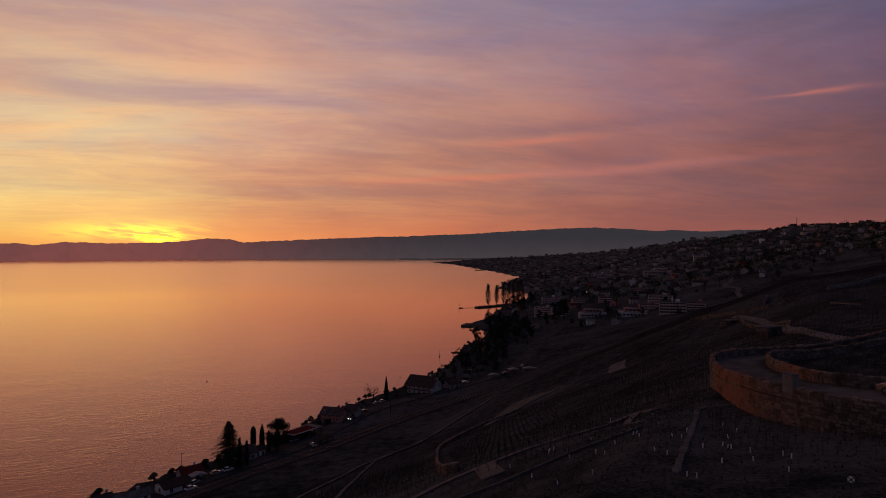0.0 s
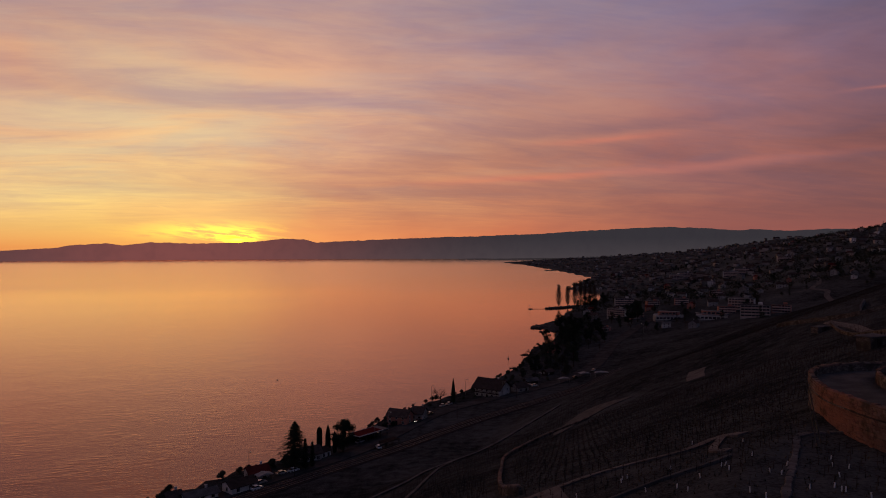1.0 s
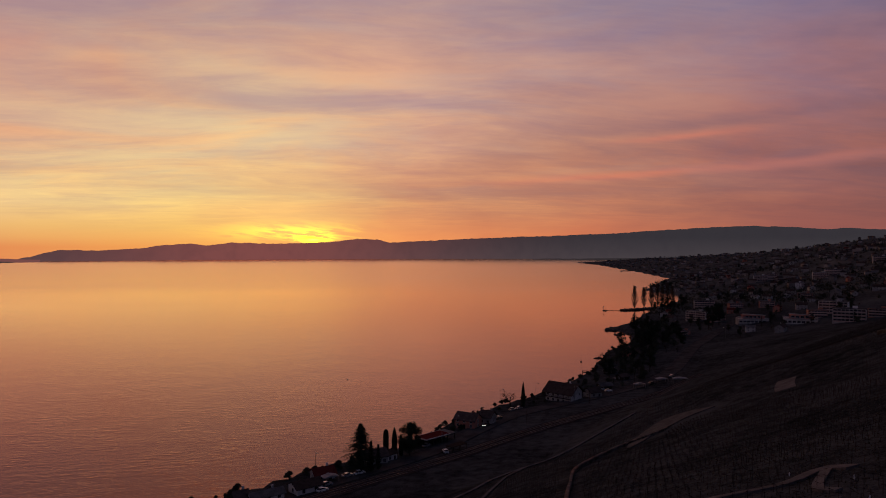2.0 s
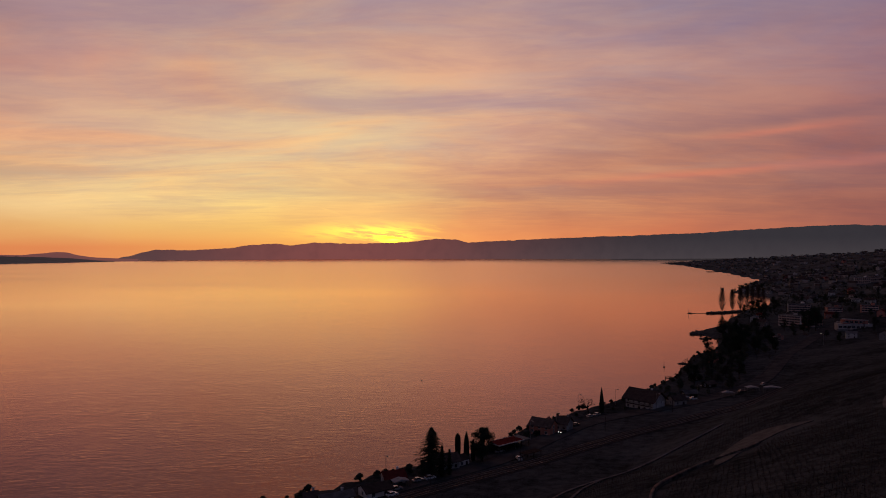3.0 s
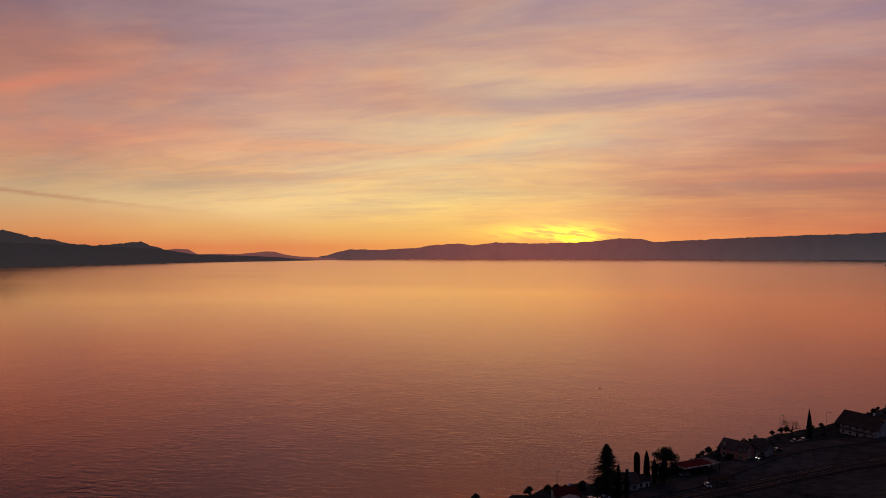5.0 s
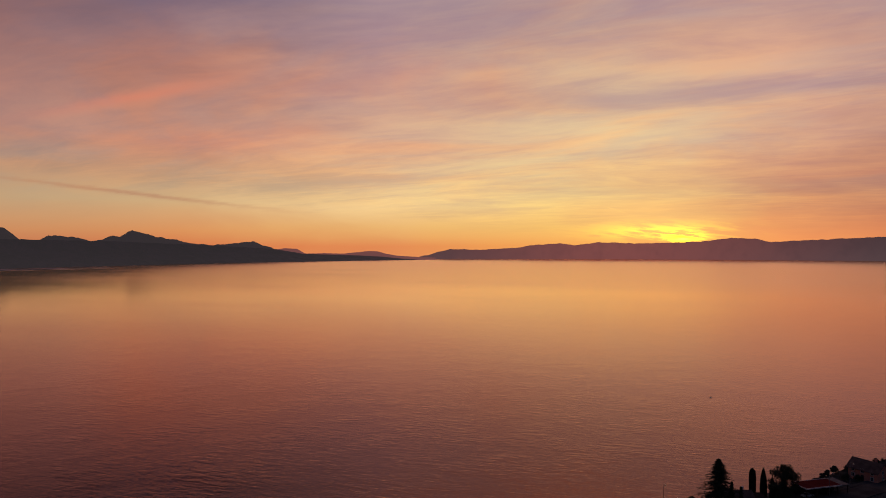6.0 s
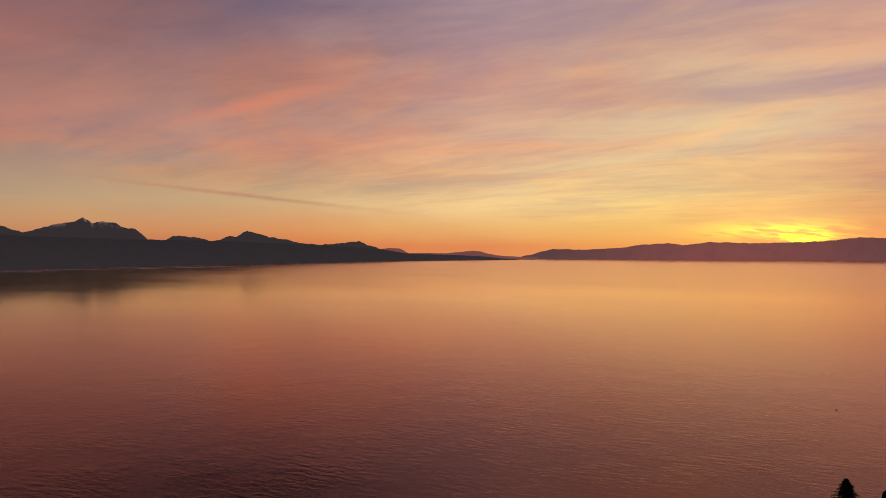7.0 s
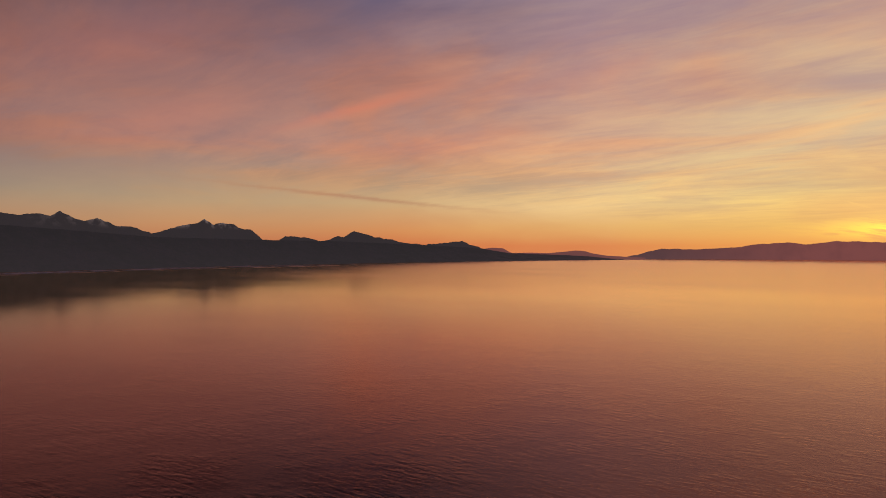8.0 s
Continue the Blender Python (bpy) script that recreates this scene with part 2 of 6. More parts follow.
def build_water(n, b):
    """A dark body under a mirror-like surface whose strength follows the angle of view."""
    p = place(n)
    q = n.add("ShaderNodeMapping")
    q.vector_type = "TEXTURE"
    q.inputs["Rotation"].default_value = (0, 0, radians(24))
    q.inputs["Scale"].default_value = (2.8, 1.0, 1.0)
    n.link(p, q.inputs["Vector"])
    waves = n.noise(q.outputs[0], 0.36, 2.0, 0.5, 0.5)
    ripple = n.noise(q.outputs[0], 1.2, 3.0, 0.6, 0.3)
    trains = n.math("MULTIPLY_ADD", n.step(n.noise(p, 0.035, 3.0, 0.55), 0.36, 0.64), 1.1, 0.4)      # the wavelets run in patches
    slick = n.noise(q.outputs[0], 0.004, 4.0, 0.6)
    far_off = n.add("ShaderNodeVectorMath", operation="LENGTH")
    n.link(p, far_off.inputs[0])
    h = n.math("ADD", n.math("MULTIPLY", n.math("MULTIPLY", waves, trains), 0.145), n.math("MULTIPLY", ripple, 0.07))
    h = n.math("MULTIPLY", h, n.math("POWER", n.math("MINIMUM", n.math("DIVIDE", 260.0, far_off.outputs["Value"]), 1.0), 1.25))     # the swell dies down off shore
    k = n.add("ShaderNodeBump")
    k.inputs["Strength"].default_value, k.inputs["Distance"].default_value = 1.0, 1.0
    n.link(h, k.inputs["Height"])
    gloss, body, fres = n.add("ShaderNodeBsdfGlossy", distribution="MULTI_GGX"), n.add("ShaderNodeBsdfDiffuse"), n.add("ShaderNodeFresnel")
    fres.inputs["IOR"].default_value = 1.33
    n.link(n.mix(n.step(fres.outputs[0], 0.2, 0.8), (1.0, 0.64, 0.59, 1), (1.0, 0.78, 0.555, 1)), gloss.inputs["Color"])     # sunset colour put into the gloss: redder near by, more golden at glancing angles
    axes = n.add("ShaderNodeSeparateXYZ")
    n.link(p, axes.inputs[0])
    far_r = far_off.outputs["Value"]
    bearing = n.math("MULTIPLY", n.math("ARCTAN2", n.math("MULTIPLY", axes.outputs[0], -1.0), axes.outputs[1]), 57.29578)
    lee = n.step(bearing, 54.0, 78.0)      # the side of the lake that lies under the high range: still close under it, breezy nearer
    still = n.math("MULTIPLY", lee, n.step(far_r, 700.0, 1500.0))
    gust = n.math("MULTIPLY", lee, n.math("SUBTRACT", n.step(far_r, 150.0, 450.0), n.step(far_r, 550.0, 1200.0)))
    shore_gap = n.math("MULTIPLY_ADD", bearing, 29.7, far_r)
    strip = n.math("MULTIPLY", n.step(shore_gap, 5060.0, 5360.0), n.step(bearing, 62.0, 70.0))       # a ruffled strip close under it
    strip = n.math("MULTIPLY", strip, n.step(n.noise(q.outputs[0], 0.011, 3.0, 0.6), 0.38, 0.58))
    breeze = n.math("MULTIPLY", n.step(far_r, 500.0, 2200.0), n.math("MULTIPLY_ADD", still, -0.93, 1.0))      # the open lake is more ruffled than the bay
    calm = n.math("MULTIPLY_ADD", n.step(slick, 0.4, 0.65), 0.04, 0.055)
    n.link(n.math("ADD", n.math("MULTIPLY_ADD", breeze, 0.15, calm), n.math("MULTIPLY_ADD", strip, 0.36, n.math("MULTIPLY", gust, 0.13))), gloss.inputs["Roughness"])
    # seen at so low an angle, the fronts of the wavelets that face the near shore show most
    fronts = n.math("MULTIPLY", n.step(far_r, 1800.0, 4300.0), n.math("MULTIPLY_ADD", still, -1.0, 1.0))
    lift = n.math("MULTIPLY_ADD", strip, 0.05, n.math("MULTIPLY", fronts, 0.036))
    toward, tilted, unit = (n.add("ShaderNodeVectorMath", operation=o) for o in ("SCALE", "ADD", "NORMALIZE"))
    n.link(p, toward.inputs[0])
    n.link(n.math("DIVIDE", n.math("MULTIPLY", lift, -1.0), far_r), toward.inputs["Scale"])
    n.link(toward.outputs[0], tilted.inputs[0])
    n.link(k.outputs[0], tilted.inputs[1])
    n.link(tilted.outputs[0], unit.inputs[0])
    for node in (gloss, body, fres):
        n.link(unit.outputs[0], node.inputs["Normal"])
    mixed = n.add("ShaderNodeMixShader")
    painted_sheen = n.math("MULTIPLY", n.step(shore_gap, 5230.0, 5330.0), n.step(shore_gap, 5500.0, 5440.0))
    painted_sheen = n.math("MULTIPLY", painted_sheen, n.math("MULTIPLY", n.step(bearing, 63.0, 74.0), n.step(n.noise(q.outputs[0], 0.009, 4.0, 0.65), 0.40, 0.52)))
    n.link(n.mix(painted_sheen, (0.012, 0.010, 0.011, 1), (0.62, 0.53, 0.50, 1)), body.inputs["Color"])       # pale sky sheen on broken ripples along the far shore, painted into body colour
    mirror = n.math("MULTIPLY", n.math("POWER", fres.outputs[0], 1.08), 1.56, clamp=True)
    n.link(n.math("MULTIPLY", mirror, n.math("MULTIPLY_ADD", painted_sheen, -0.8, 1.0)), mixed.inputs[0])
    n.link(body.outputs[0], mixed.inputs[1])
    n.link(gloss.outputs[0], mixed.inputs[2])
    for node in [x for x in n.tree.nodes if x.type == "OUTPUT_MATERIAL"]:
        n.link(mixed.outputs[0], node.inputs[0])


M_WATER = material("lake_water", build_water)


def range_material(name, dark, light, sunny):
    """Far hills: dark woods and rock; evening haze painted as emission, warmer towards afterglow."""
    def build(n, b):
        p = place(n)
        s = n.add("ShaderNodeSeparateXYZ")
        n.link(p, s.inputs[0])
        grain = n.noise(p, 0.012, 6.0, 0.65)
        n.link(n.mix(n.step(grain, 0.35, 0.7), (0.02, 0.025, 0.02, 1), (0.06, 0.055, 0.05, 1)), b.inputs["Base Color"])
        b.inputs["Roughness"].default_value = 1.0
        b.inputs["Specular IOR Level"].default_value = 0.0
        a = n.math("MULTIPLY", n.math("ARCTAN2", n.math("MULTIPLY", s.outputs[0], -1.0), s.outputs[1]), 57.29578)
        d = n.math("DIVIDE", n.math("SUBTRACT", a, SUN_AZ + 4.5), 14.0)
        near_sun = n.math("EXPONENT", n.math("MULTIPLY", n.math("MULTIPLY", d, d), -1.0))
        # haze colour by height with the sunset glow mixed in, emitted by the surface
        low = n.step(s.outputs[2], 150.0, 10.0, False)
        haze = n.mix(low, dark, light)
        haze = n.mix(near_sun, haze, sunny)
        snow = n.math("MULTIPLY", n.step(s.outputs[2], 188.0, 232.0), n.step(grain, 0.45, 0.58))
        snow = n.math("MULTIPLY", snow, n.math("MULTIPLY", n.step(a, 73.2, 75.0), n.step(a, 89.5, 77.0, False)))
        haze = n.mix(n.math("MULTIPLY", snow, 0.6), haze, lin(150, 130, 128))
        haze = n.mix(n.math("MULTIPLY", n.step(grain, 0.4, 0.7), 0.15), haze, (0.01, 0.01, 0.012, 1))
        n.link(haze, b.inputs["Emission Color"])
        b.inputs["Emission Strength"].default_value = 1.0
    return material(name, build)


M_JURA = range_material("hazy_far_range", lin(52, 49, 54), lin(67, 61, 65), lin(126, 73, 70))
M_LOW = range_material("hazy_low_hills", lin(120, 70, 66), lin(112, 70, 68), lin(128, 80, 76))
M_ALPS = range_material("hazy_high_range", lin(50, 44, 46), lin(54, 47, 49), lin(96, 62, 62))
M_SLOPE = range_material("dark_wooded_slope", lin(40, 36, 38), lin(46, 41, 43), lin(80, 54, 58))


def build_soil(n, b):
    """Dark vineyard soil near by; paler gardens, yards and lanes where the town begins."""
    p = place(n)
    big, mid, small = n.noise(p, 0.02, 4.0), n.noise(p, 0.25, 5.0, 0.6), n.noise(p, 3.0, 5.0, 0.65)
    f = n.math("ADD", n.math("MULTIPLY", big, 0.3), n.math("ADD", n.math("MULTIPLY", mid, 0.3), n.math("MULTIPLY", small, 0.4)))
    soil = n.mix(n.step(f, 0.38, 0.62), (0.0090, 0.0106, 0.0116, 1), (0.070, 0.0765, 0.081, 1))
    town = n.mix(n.step(f, 0.38, 0.62), (0.027, 0.031, 0.030, 1), (0.122, 0.126, 0.122, 1))
    r = n.add("ShaderNodeVectorMath", operation="LENGTH")
    n.link(p, r.inputs[0])
    edge = n.math("ADD", r.outputs["Value"], n.math("MULTIPLY", big, 300.0))
    n.link(n.mix(n.step(edge, 900.0, 1350.0), soil, town), b.inputs["Base Color"])
    b.inputs["Roughness"].default_value, b.inputs["Specular IOR Level"].default_value = 0.95, 0.0
    bump(n, b, n.math("ADD", mid, small), 0.6, 0.12)


M_SOIL = material("vineyard_soil", build_soil)


# ---- mesh helpers ----
def mesh_from(name, verts, faces, mat, smooth=False):
    m = bpy.data.meshes.new(name)
    m.from_pydata([tuple(map(float, v)) for v in verts], [], [tuple(map(int, f)) for f in faces])
    m.materials.append(mat)
    if smooth:
        for p in m.polygons:
            p.use_smooth = True
    m.update()
    return m


def grid_faces(rows, cols, closed=False):
    out = []
    for r in range(rows - 1):
        for c in range(cols if closed else cols - 1):
            d = (c + 1) % cols
            out.append((r * cols + c, r * cols + d, (r + 1) * cols + d, (r + 1) * cols + c))
    return out


# ---- the lie of the land ----
SHORE = np.array([(-420, -2500), (-360, -900), (-300, -250), (-250, 0), (-205, 110), (-160, 195), (-122.5, 241), (-101.5, 278), (-77.5, 310.5), (-66, 358),
                  (-43, 405), (-25, 434), (-6, 486), (3, 512), (9.5, 550), (22, 632), (40, 664), (47, 730), (30, 792), (56, 850), (76, 965), (104, 1070),
                  (150, 1190), (168, 1338), (114, 1466), (150, 1660), (226, 2026), (165, 2600), (45, 3400), (-77, 3890), (60, 4020), (700, 4500), (2500, 4900)], float)


def shore_distance(x, y):
    """Metres inland from the water's edge; negative out on the lake."""
    x, y = np.asarray(x, float), np.asarray(y, float)
    best = np.full(x.shape, 1e9)
    side = np.zeros(x.shape)
    for (ax, ay), (bx, by) in zip(SHORE[:-1], SHORE[1:]):
        ux, uy = bx - ax, by - ay
        k = np.clip(((x - ax) * ux + (y - ay) * uy) / (ux * ux + uy * uy), 0, 1)
        d = np.hypot(x - ax - k * ux, y - ay - k * uy)
        s = (x - ax) * uy - (y - ay) * ux
        near = d < best - 1e-6
        tie = (np.abs(d - best) <= 1e-6) & (np.abs(s) / math.hypot(ux, uy) > np.abs(side))
        side = np.where(near | tie, s / math.hypot(ux, uy), side)
        best = np.minimum(best, d)
    return np.where(side > 0, best, -best)


def ground_z(x, y):
    x, y = np.asarray(x, float), np.asarray(y, float)
    d = shore_distance(x, y)
    k = np.clip((y - 320) / 380, 0, 1)
    k = k * k * (3 - 2 * k)
    steep = 0.435 * (1 - k) + 0.155 * k
    z = np.interp(d, [-60, -8, 0, 1.5, 30, 70], [-9, -2.5, 0.0, 2.6, 4.4, 8.2])
    z = z + steep * np.clip(d - 70, 0, 150)
    upper = (0.16 * (1 - k) + 0.235 * k) * (1 - 0.45 * np.clip((y - 1700) / 1300, 0, 1))
    z = z + upper * np.clip(d - 220, 0, 420) + 0.04 * np.clip(d - 640, 0, 900)
    far = np.clip((y - 2400) / 1200, 0, 1)
    z = np.where(d > 0, z * (1 - 0.45 * far), z)
    roll = 0.5 * np.sin(x * 0.031 + 1.3) * np.cos(y * 0.027) + 0.4 * np.sin(x * 0.011 - y * 0.017)
    amp = np.clip((d - 80) / 200, 0, 1) * (0.8 + 5 * np.clip((np.hypot(x, y) - 500) / 1000, 0, 1))
    shelf = 2.6 * np.exp(-(((x - 36) / 16) ** 2 + ((y - 62) / 24) ** 2))
    return z + roll * amp - shelf


def polar(radii, steps):
    a = np.linspace(0, 2 * math.pi, steps, endpoint=False)
    r = np.asarray(radii)
    return (r[:, None] * np.sin(a)[None, :]).ravel(), (r[:, None] * np.cos(a)[None, :]).ravel()


radii = np.concatenate([np.linspace(0.05, 60, 22), np.geomspace(62, 4960, 150)])
gx, gy = polar(radii, 540)
gz = ground_z(gx, gy)
ground = new("ground", mesh_from("ground", np.stack([gx, gy, gz], 1), grid_faces(len(radii), 540, True), M_SOIL, True))
tagged(ground, "dark vineyard hillside falling steeply to the lake shore", "ground", kind="structure")
lake_r = np.concatenate([[0.05], np.geomspace(40, 4960, 24)])
wx, wy = polar(lake_r, 180)
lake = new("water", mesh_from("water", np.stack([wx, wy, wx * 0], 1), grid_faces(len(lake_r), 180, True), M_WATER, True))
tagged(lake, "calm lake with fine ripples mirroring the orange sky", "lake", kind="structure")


# ---- far ranges round the lake ----
def far_range(name, label, ridge, foot, rough, mat, depth, seed, step=0.12):
    """A long range of hills: ridge and foot are curves of (azimuth, height or distance) with smaller crags between them."""
    ra, rz = np.array(sorted(ridge), float).T
    fa, fr = np.array(sorted(foot), float).T
    a = np.arange(ra[0], ra[-1] + 1e-6, step)
    crest = np.interp(a, ra, rz)
    crag = np.array([noise.fractal(Vector((v * 1.4, seed, 0.0)), 0.75, 2.1, 6) for v in a])
    crest = np.maximum(crest + rough * crag, 1.0)
    base = np.interp(a, fa, fr)
    rows = []
    levels = [(0.0, -0.01), (0.12, 0.1), (0.3, 0.26), (0.5, 0.47), (0.7, 0.68), (0.86, 0.86), (1.0, 1.0), (1.3, 0.5)]
    for f, h in levels:
        rel = np.array([noise.noise(Vector((v * 0.9, f * 3.0, seed + 4.0))) for v in a])
        r = base + depth * (f + 0.08 * rel * (0 < f < 1))
        z = crest * (h + 0.06 * rel * (0 < h < 1))
        if f == 0:
            z = np.full_like(a, -2.0)
        t = np.radians(a)
        rows.append(np.stack([-np.sin(t) * r, np.cos(t) * r, z], 1))
    ob = new(name, mesh_from(name, np.concatenate(rows), grid_faces(len(levels), len(a)), mat))
    return tagged(ob, label, "mountain range", kind="structure")


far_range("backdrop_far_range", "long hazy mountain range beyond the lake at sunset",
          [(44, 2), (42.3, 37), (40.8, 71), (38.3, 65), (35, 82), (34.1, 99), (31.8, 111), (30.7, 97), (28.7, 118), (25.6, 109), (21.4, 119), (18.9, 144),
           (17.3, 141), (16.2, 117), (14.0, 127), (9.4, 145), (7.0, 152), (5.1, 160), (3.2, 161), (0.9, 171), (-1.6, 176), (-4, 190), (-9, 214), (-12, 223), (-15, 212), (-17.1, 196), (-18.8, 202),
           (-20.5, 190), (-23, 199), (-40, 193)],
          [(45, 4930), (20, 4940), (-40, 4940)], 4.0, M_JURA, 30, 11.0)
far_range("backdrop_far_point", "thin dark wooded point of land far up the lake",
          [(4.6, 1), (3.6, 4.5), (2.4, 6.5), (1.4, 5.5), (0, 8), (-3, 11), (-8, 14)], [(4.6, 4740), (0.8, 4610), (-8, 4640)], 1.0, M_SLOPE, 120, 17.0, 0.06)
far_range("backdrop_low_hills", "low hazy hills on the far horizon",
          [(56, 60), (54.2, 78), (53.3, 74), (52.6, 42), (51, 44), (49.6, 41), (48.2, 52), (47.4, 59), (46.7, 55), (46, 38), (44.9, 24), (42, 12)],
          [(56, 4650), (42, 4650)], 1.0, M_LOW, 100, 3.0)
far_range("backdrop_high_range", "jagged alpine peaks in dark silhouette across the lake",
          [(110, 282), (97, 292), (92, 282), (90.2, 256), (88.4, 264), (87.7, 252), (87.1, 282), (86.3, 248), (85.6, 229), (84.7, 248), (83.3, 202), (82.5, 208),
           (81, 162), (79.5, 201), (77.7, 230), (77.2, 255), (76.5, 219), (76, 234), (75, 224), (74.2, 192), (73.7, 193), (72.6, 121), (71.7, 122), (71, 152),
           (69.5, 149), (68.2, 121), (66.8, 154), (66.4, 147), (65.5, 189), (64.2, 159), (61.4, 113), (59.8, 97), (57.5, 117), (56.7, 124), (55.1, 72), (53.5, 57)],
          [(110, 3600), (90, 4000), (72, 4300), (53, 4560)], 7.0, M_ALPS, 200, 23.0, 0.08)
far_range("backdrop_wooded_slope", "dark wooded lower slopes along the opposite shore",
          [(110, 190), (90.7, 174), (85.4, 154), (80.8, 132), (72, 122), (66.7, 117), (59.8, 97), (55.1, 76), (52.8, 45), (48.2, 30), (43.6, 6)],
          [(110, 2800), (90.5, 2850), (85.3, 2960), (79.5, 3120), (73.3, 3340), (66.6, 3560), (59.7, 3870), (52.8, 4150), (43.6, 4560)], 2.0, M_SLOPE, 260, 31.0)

# ---- more materials ----
M_PLASTER = rough_surface("pale_plaster", (0.48, 0.45, 0.43), (0.70, 0.66, 0.63), 0.4, 0.9, 6.0, 0.01, 0.35)
def build_farwall(n, b):
    each = n.add("ShaderNodeNewGeometry").outputs["Random Per Island"]
    stain = n.noise(place(n), 0.4, 4.0)
    c = n.mix(each, (0.10, 0.092, 0.086, 1), (0.52, 0.46, 0.42, 1))
    n.link(n.mix(n.math("MULTIPLY", stain, 0.4), c, (0.09, 0.08, 0.075, 1)), b.inputs["Base Color"])
    b.inputs["Roughness"].default_value, b.inputs["Specular IOR Level"].default_value = 0.9, 0.06


M_FARWALL = material("mixed_house_plaster", build_farwall)
M_TOWNWALL = rough_surface("weathered_town_plaster", (0.24, 0.225, 0.21), (0.40, 0.37, 0.345), 0.3, 0.9, 5.0, 0.01, 0.45)
M_WARM = rough_surface("salmon_plaster", (0.36, 0.15, 0.11), (0.48, 0.22, 0.165), 0.4, 0.9, 6.0, 0.01, 0.2)
M_TILE = rough_surface("brown_roof_tiles", (0.042, 0.032, 0.029), (0.08, 0.06, 0.053), 0.6, 0.85, 9.0, 0.03, 0.4)
M_REDTILE = rough_surface("red_roof", (0.065, 0.012, 0.012), (0.105, 0.022, 0.021), 0.6, 0.7, 9.0, 0.02, 0.15)
M_SLATE = rough_surface("grey_flat_roof", (0.06, 0.06, 0.062), (0.13, 0.125, 0.125), 0.3, 0.8, 4.0, 0.02, 0.4)
M_CONCRETE = rough_surface("weathered_concrete", (0.075, 0.07, 0.07), (0.145, 0.136, 0.134), 0.25, 0.9, 4.0, 0.02, 0.2)
M_ASPHALT = rough_surface("worn_asphalt", (0.034, 0.033, 0.034), (0.074, 0.072, 0.072), 0.15, 0.85, 5.0, 0.01, 0.0)
M_BALLAST = rough_surface("railway_ballast", (0.024, 0.022, 0.023), (0.046, 0.042, 0.042), 0.8, 0.95, 6.0, 0.05, 0.0)
M_TIMBER = rough_surface("weathered_timber", (0.03, 0.022, 0.02), (0.06, 0.045, 0.038), 0.8, 0.85, 10.0, 0.01, 0.2)
M_BARK = rough_surface("bark", (0.03, 0.022, 0.018), (0.06, 0.045, 0.036), 1.5, 0.95, 12.0, 0.02, 0.2)
M_NEEDLE = rough_surface("dark_needles", (0.018, 0.024, 0.016), (0.042, 0.054, 0.034), 0.9, 0.8, 7.0, 0.01, 0.3)
M_LEAF = rough_surface("dark_evergreen_leaves", (0.034, 0.038, 0.028), (0.085, 0.088, 0.062), 0.7, 0.75, 7.0, 0.01, 0.35)
M_VINE = rough_surface("bare_vine_wood", (0.02, 0.017, 0.017), (0.05, 0.042, 0.04), 1.0, 0.9, 9.0, 0.01, 0.0)
M_GUARD = rough_surface("white_plastic", (0.58, 0.58, 0.57), (0.74, 0.73, 0.72), 1.0, 0.6, 8.0, 0.003, 0.15)
M_ROCK = rough_surface("shore_boulders", (0.05, 0.046, 0.042), (0.12, 0.11, 0.10), 0.6, 0.9, 4.0, 0.05, 0.2)
M_LANE = rough_surface("pale_worn_concrete_lane", (0.066, 0.064, 0.062), (0.12, 0.115, 0.11), 0.3, 0.9, 5.0, 0.01, 0.0)
M_PALE = rough_surface("pale_cement_render", (0.13, 0.123, 0.116), (0.22, 0.206, 0.195), 0.6, 0.9, 6.0, 0.01, 0.15)
M_TWIG = rough_surface("grey_brown_twigs", (0.09, 0.062, 0.045), (0.15, 0.11, 0.082), 1.5, 0.95, 9.0, 0.01, 0.2)
M_AWNING = rough_surface("pale_awning_cloth", (0.22, 0.21, 0.21), (0.34, 0.33, 0.32), 0.5, 0.8, 6.0, 0.01, 0.2)


def build_stone(n, b):
    p = place(n)
    s = n.add("ShaderNodeSeparateXYZ")
    n.link(p, s.inputs[0])
    run = n.math("ADD", n.math("MULTIPLY", s.outputs[0], 0.8), s.outputs[1])
    q = n.vec(run, n.math("MULTIPLY", s.outputs[2], 1.9), n.math("MULTIPLY", s.outputs[0], 0.4))
    cell, edge = n.add("ShaderNodeTexVoronoi"), n.add("ShaderNodeTexVoronoi", feature="DISTANCE_TO_EDGE")
    for v in (cell, edge):
        n.link(q, v.inputs["Vector"])
        v.inputs["Scale"].default_value = 2.6
    joint = n.step(edge.outputs["Distance"], 0.02, 0.10)
    wear = n.noise(p, 0.35, 5.0, 0.6)
    tone = n.add("ShaderNodeSeparateXYZ")
    n.link(cell.outputs["Color"], tone.inputs[0])
    c = n.mix(tone.outputs[0], (0.10, 0.087, 0.077, 1), (0.235, 0.20, 0.172, 1))
    c = n.mix(n.step(wear, 0.42, 0.62), c, (0.066, 0.058, 0.050, 1))
    lichen = n.math("MULTIPLY", n.step(n.noise(p, 0.9, 5.0, 0.7), 0.54, 0.68), 0.55)
    c = n.mix(lichen, c, (0.075, 0.082, 0.045, 1))       # patches of moss and lichen
    c = n.mix(joint, n.mix(0.5, c, (0.06, 0.05, 0.045, 1)), c)
    n.link(c, b.inputs["Base Color"])
    b.inputs["Roughness"].default_value = 0.95
    b.inputs["Specular IOR Level"].default_value = 0.0
    bump(n, b, joint, 0.8, 0.06)


M_STONE = material("rubble_stone_wall", build_stone)


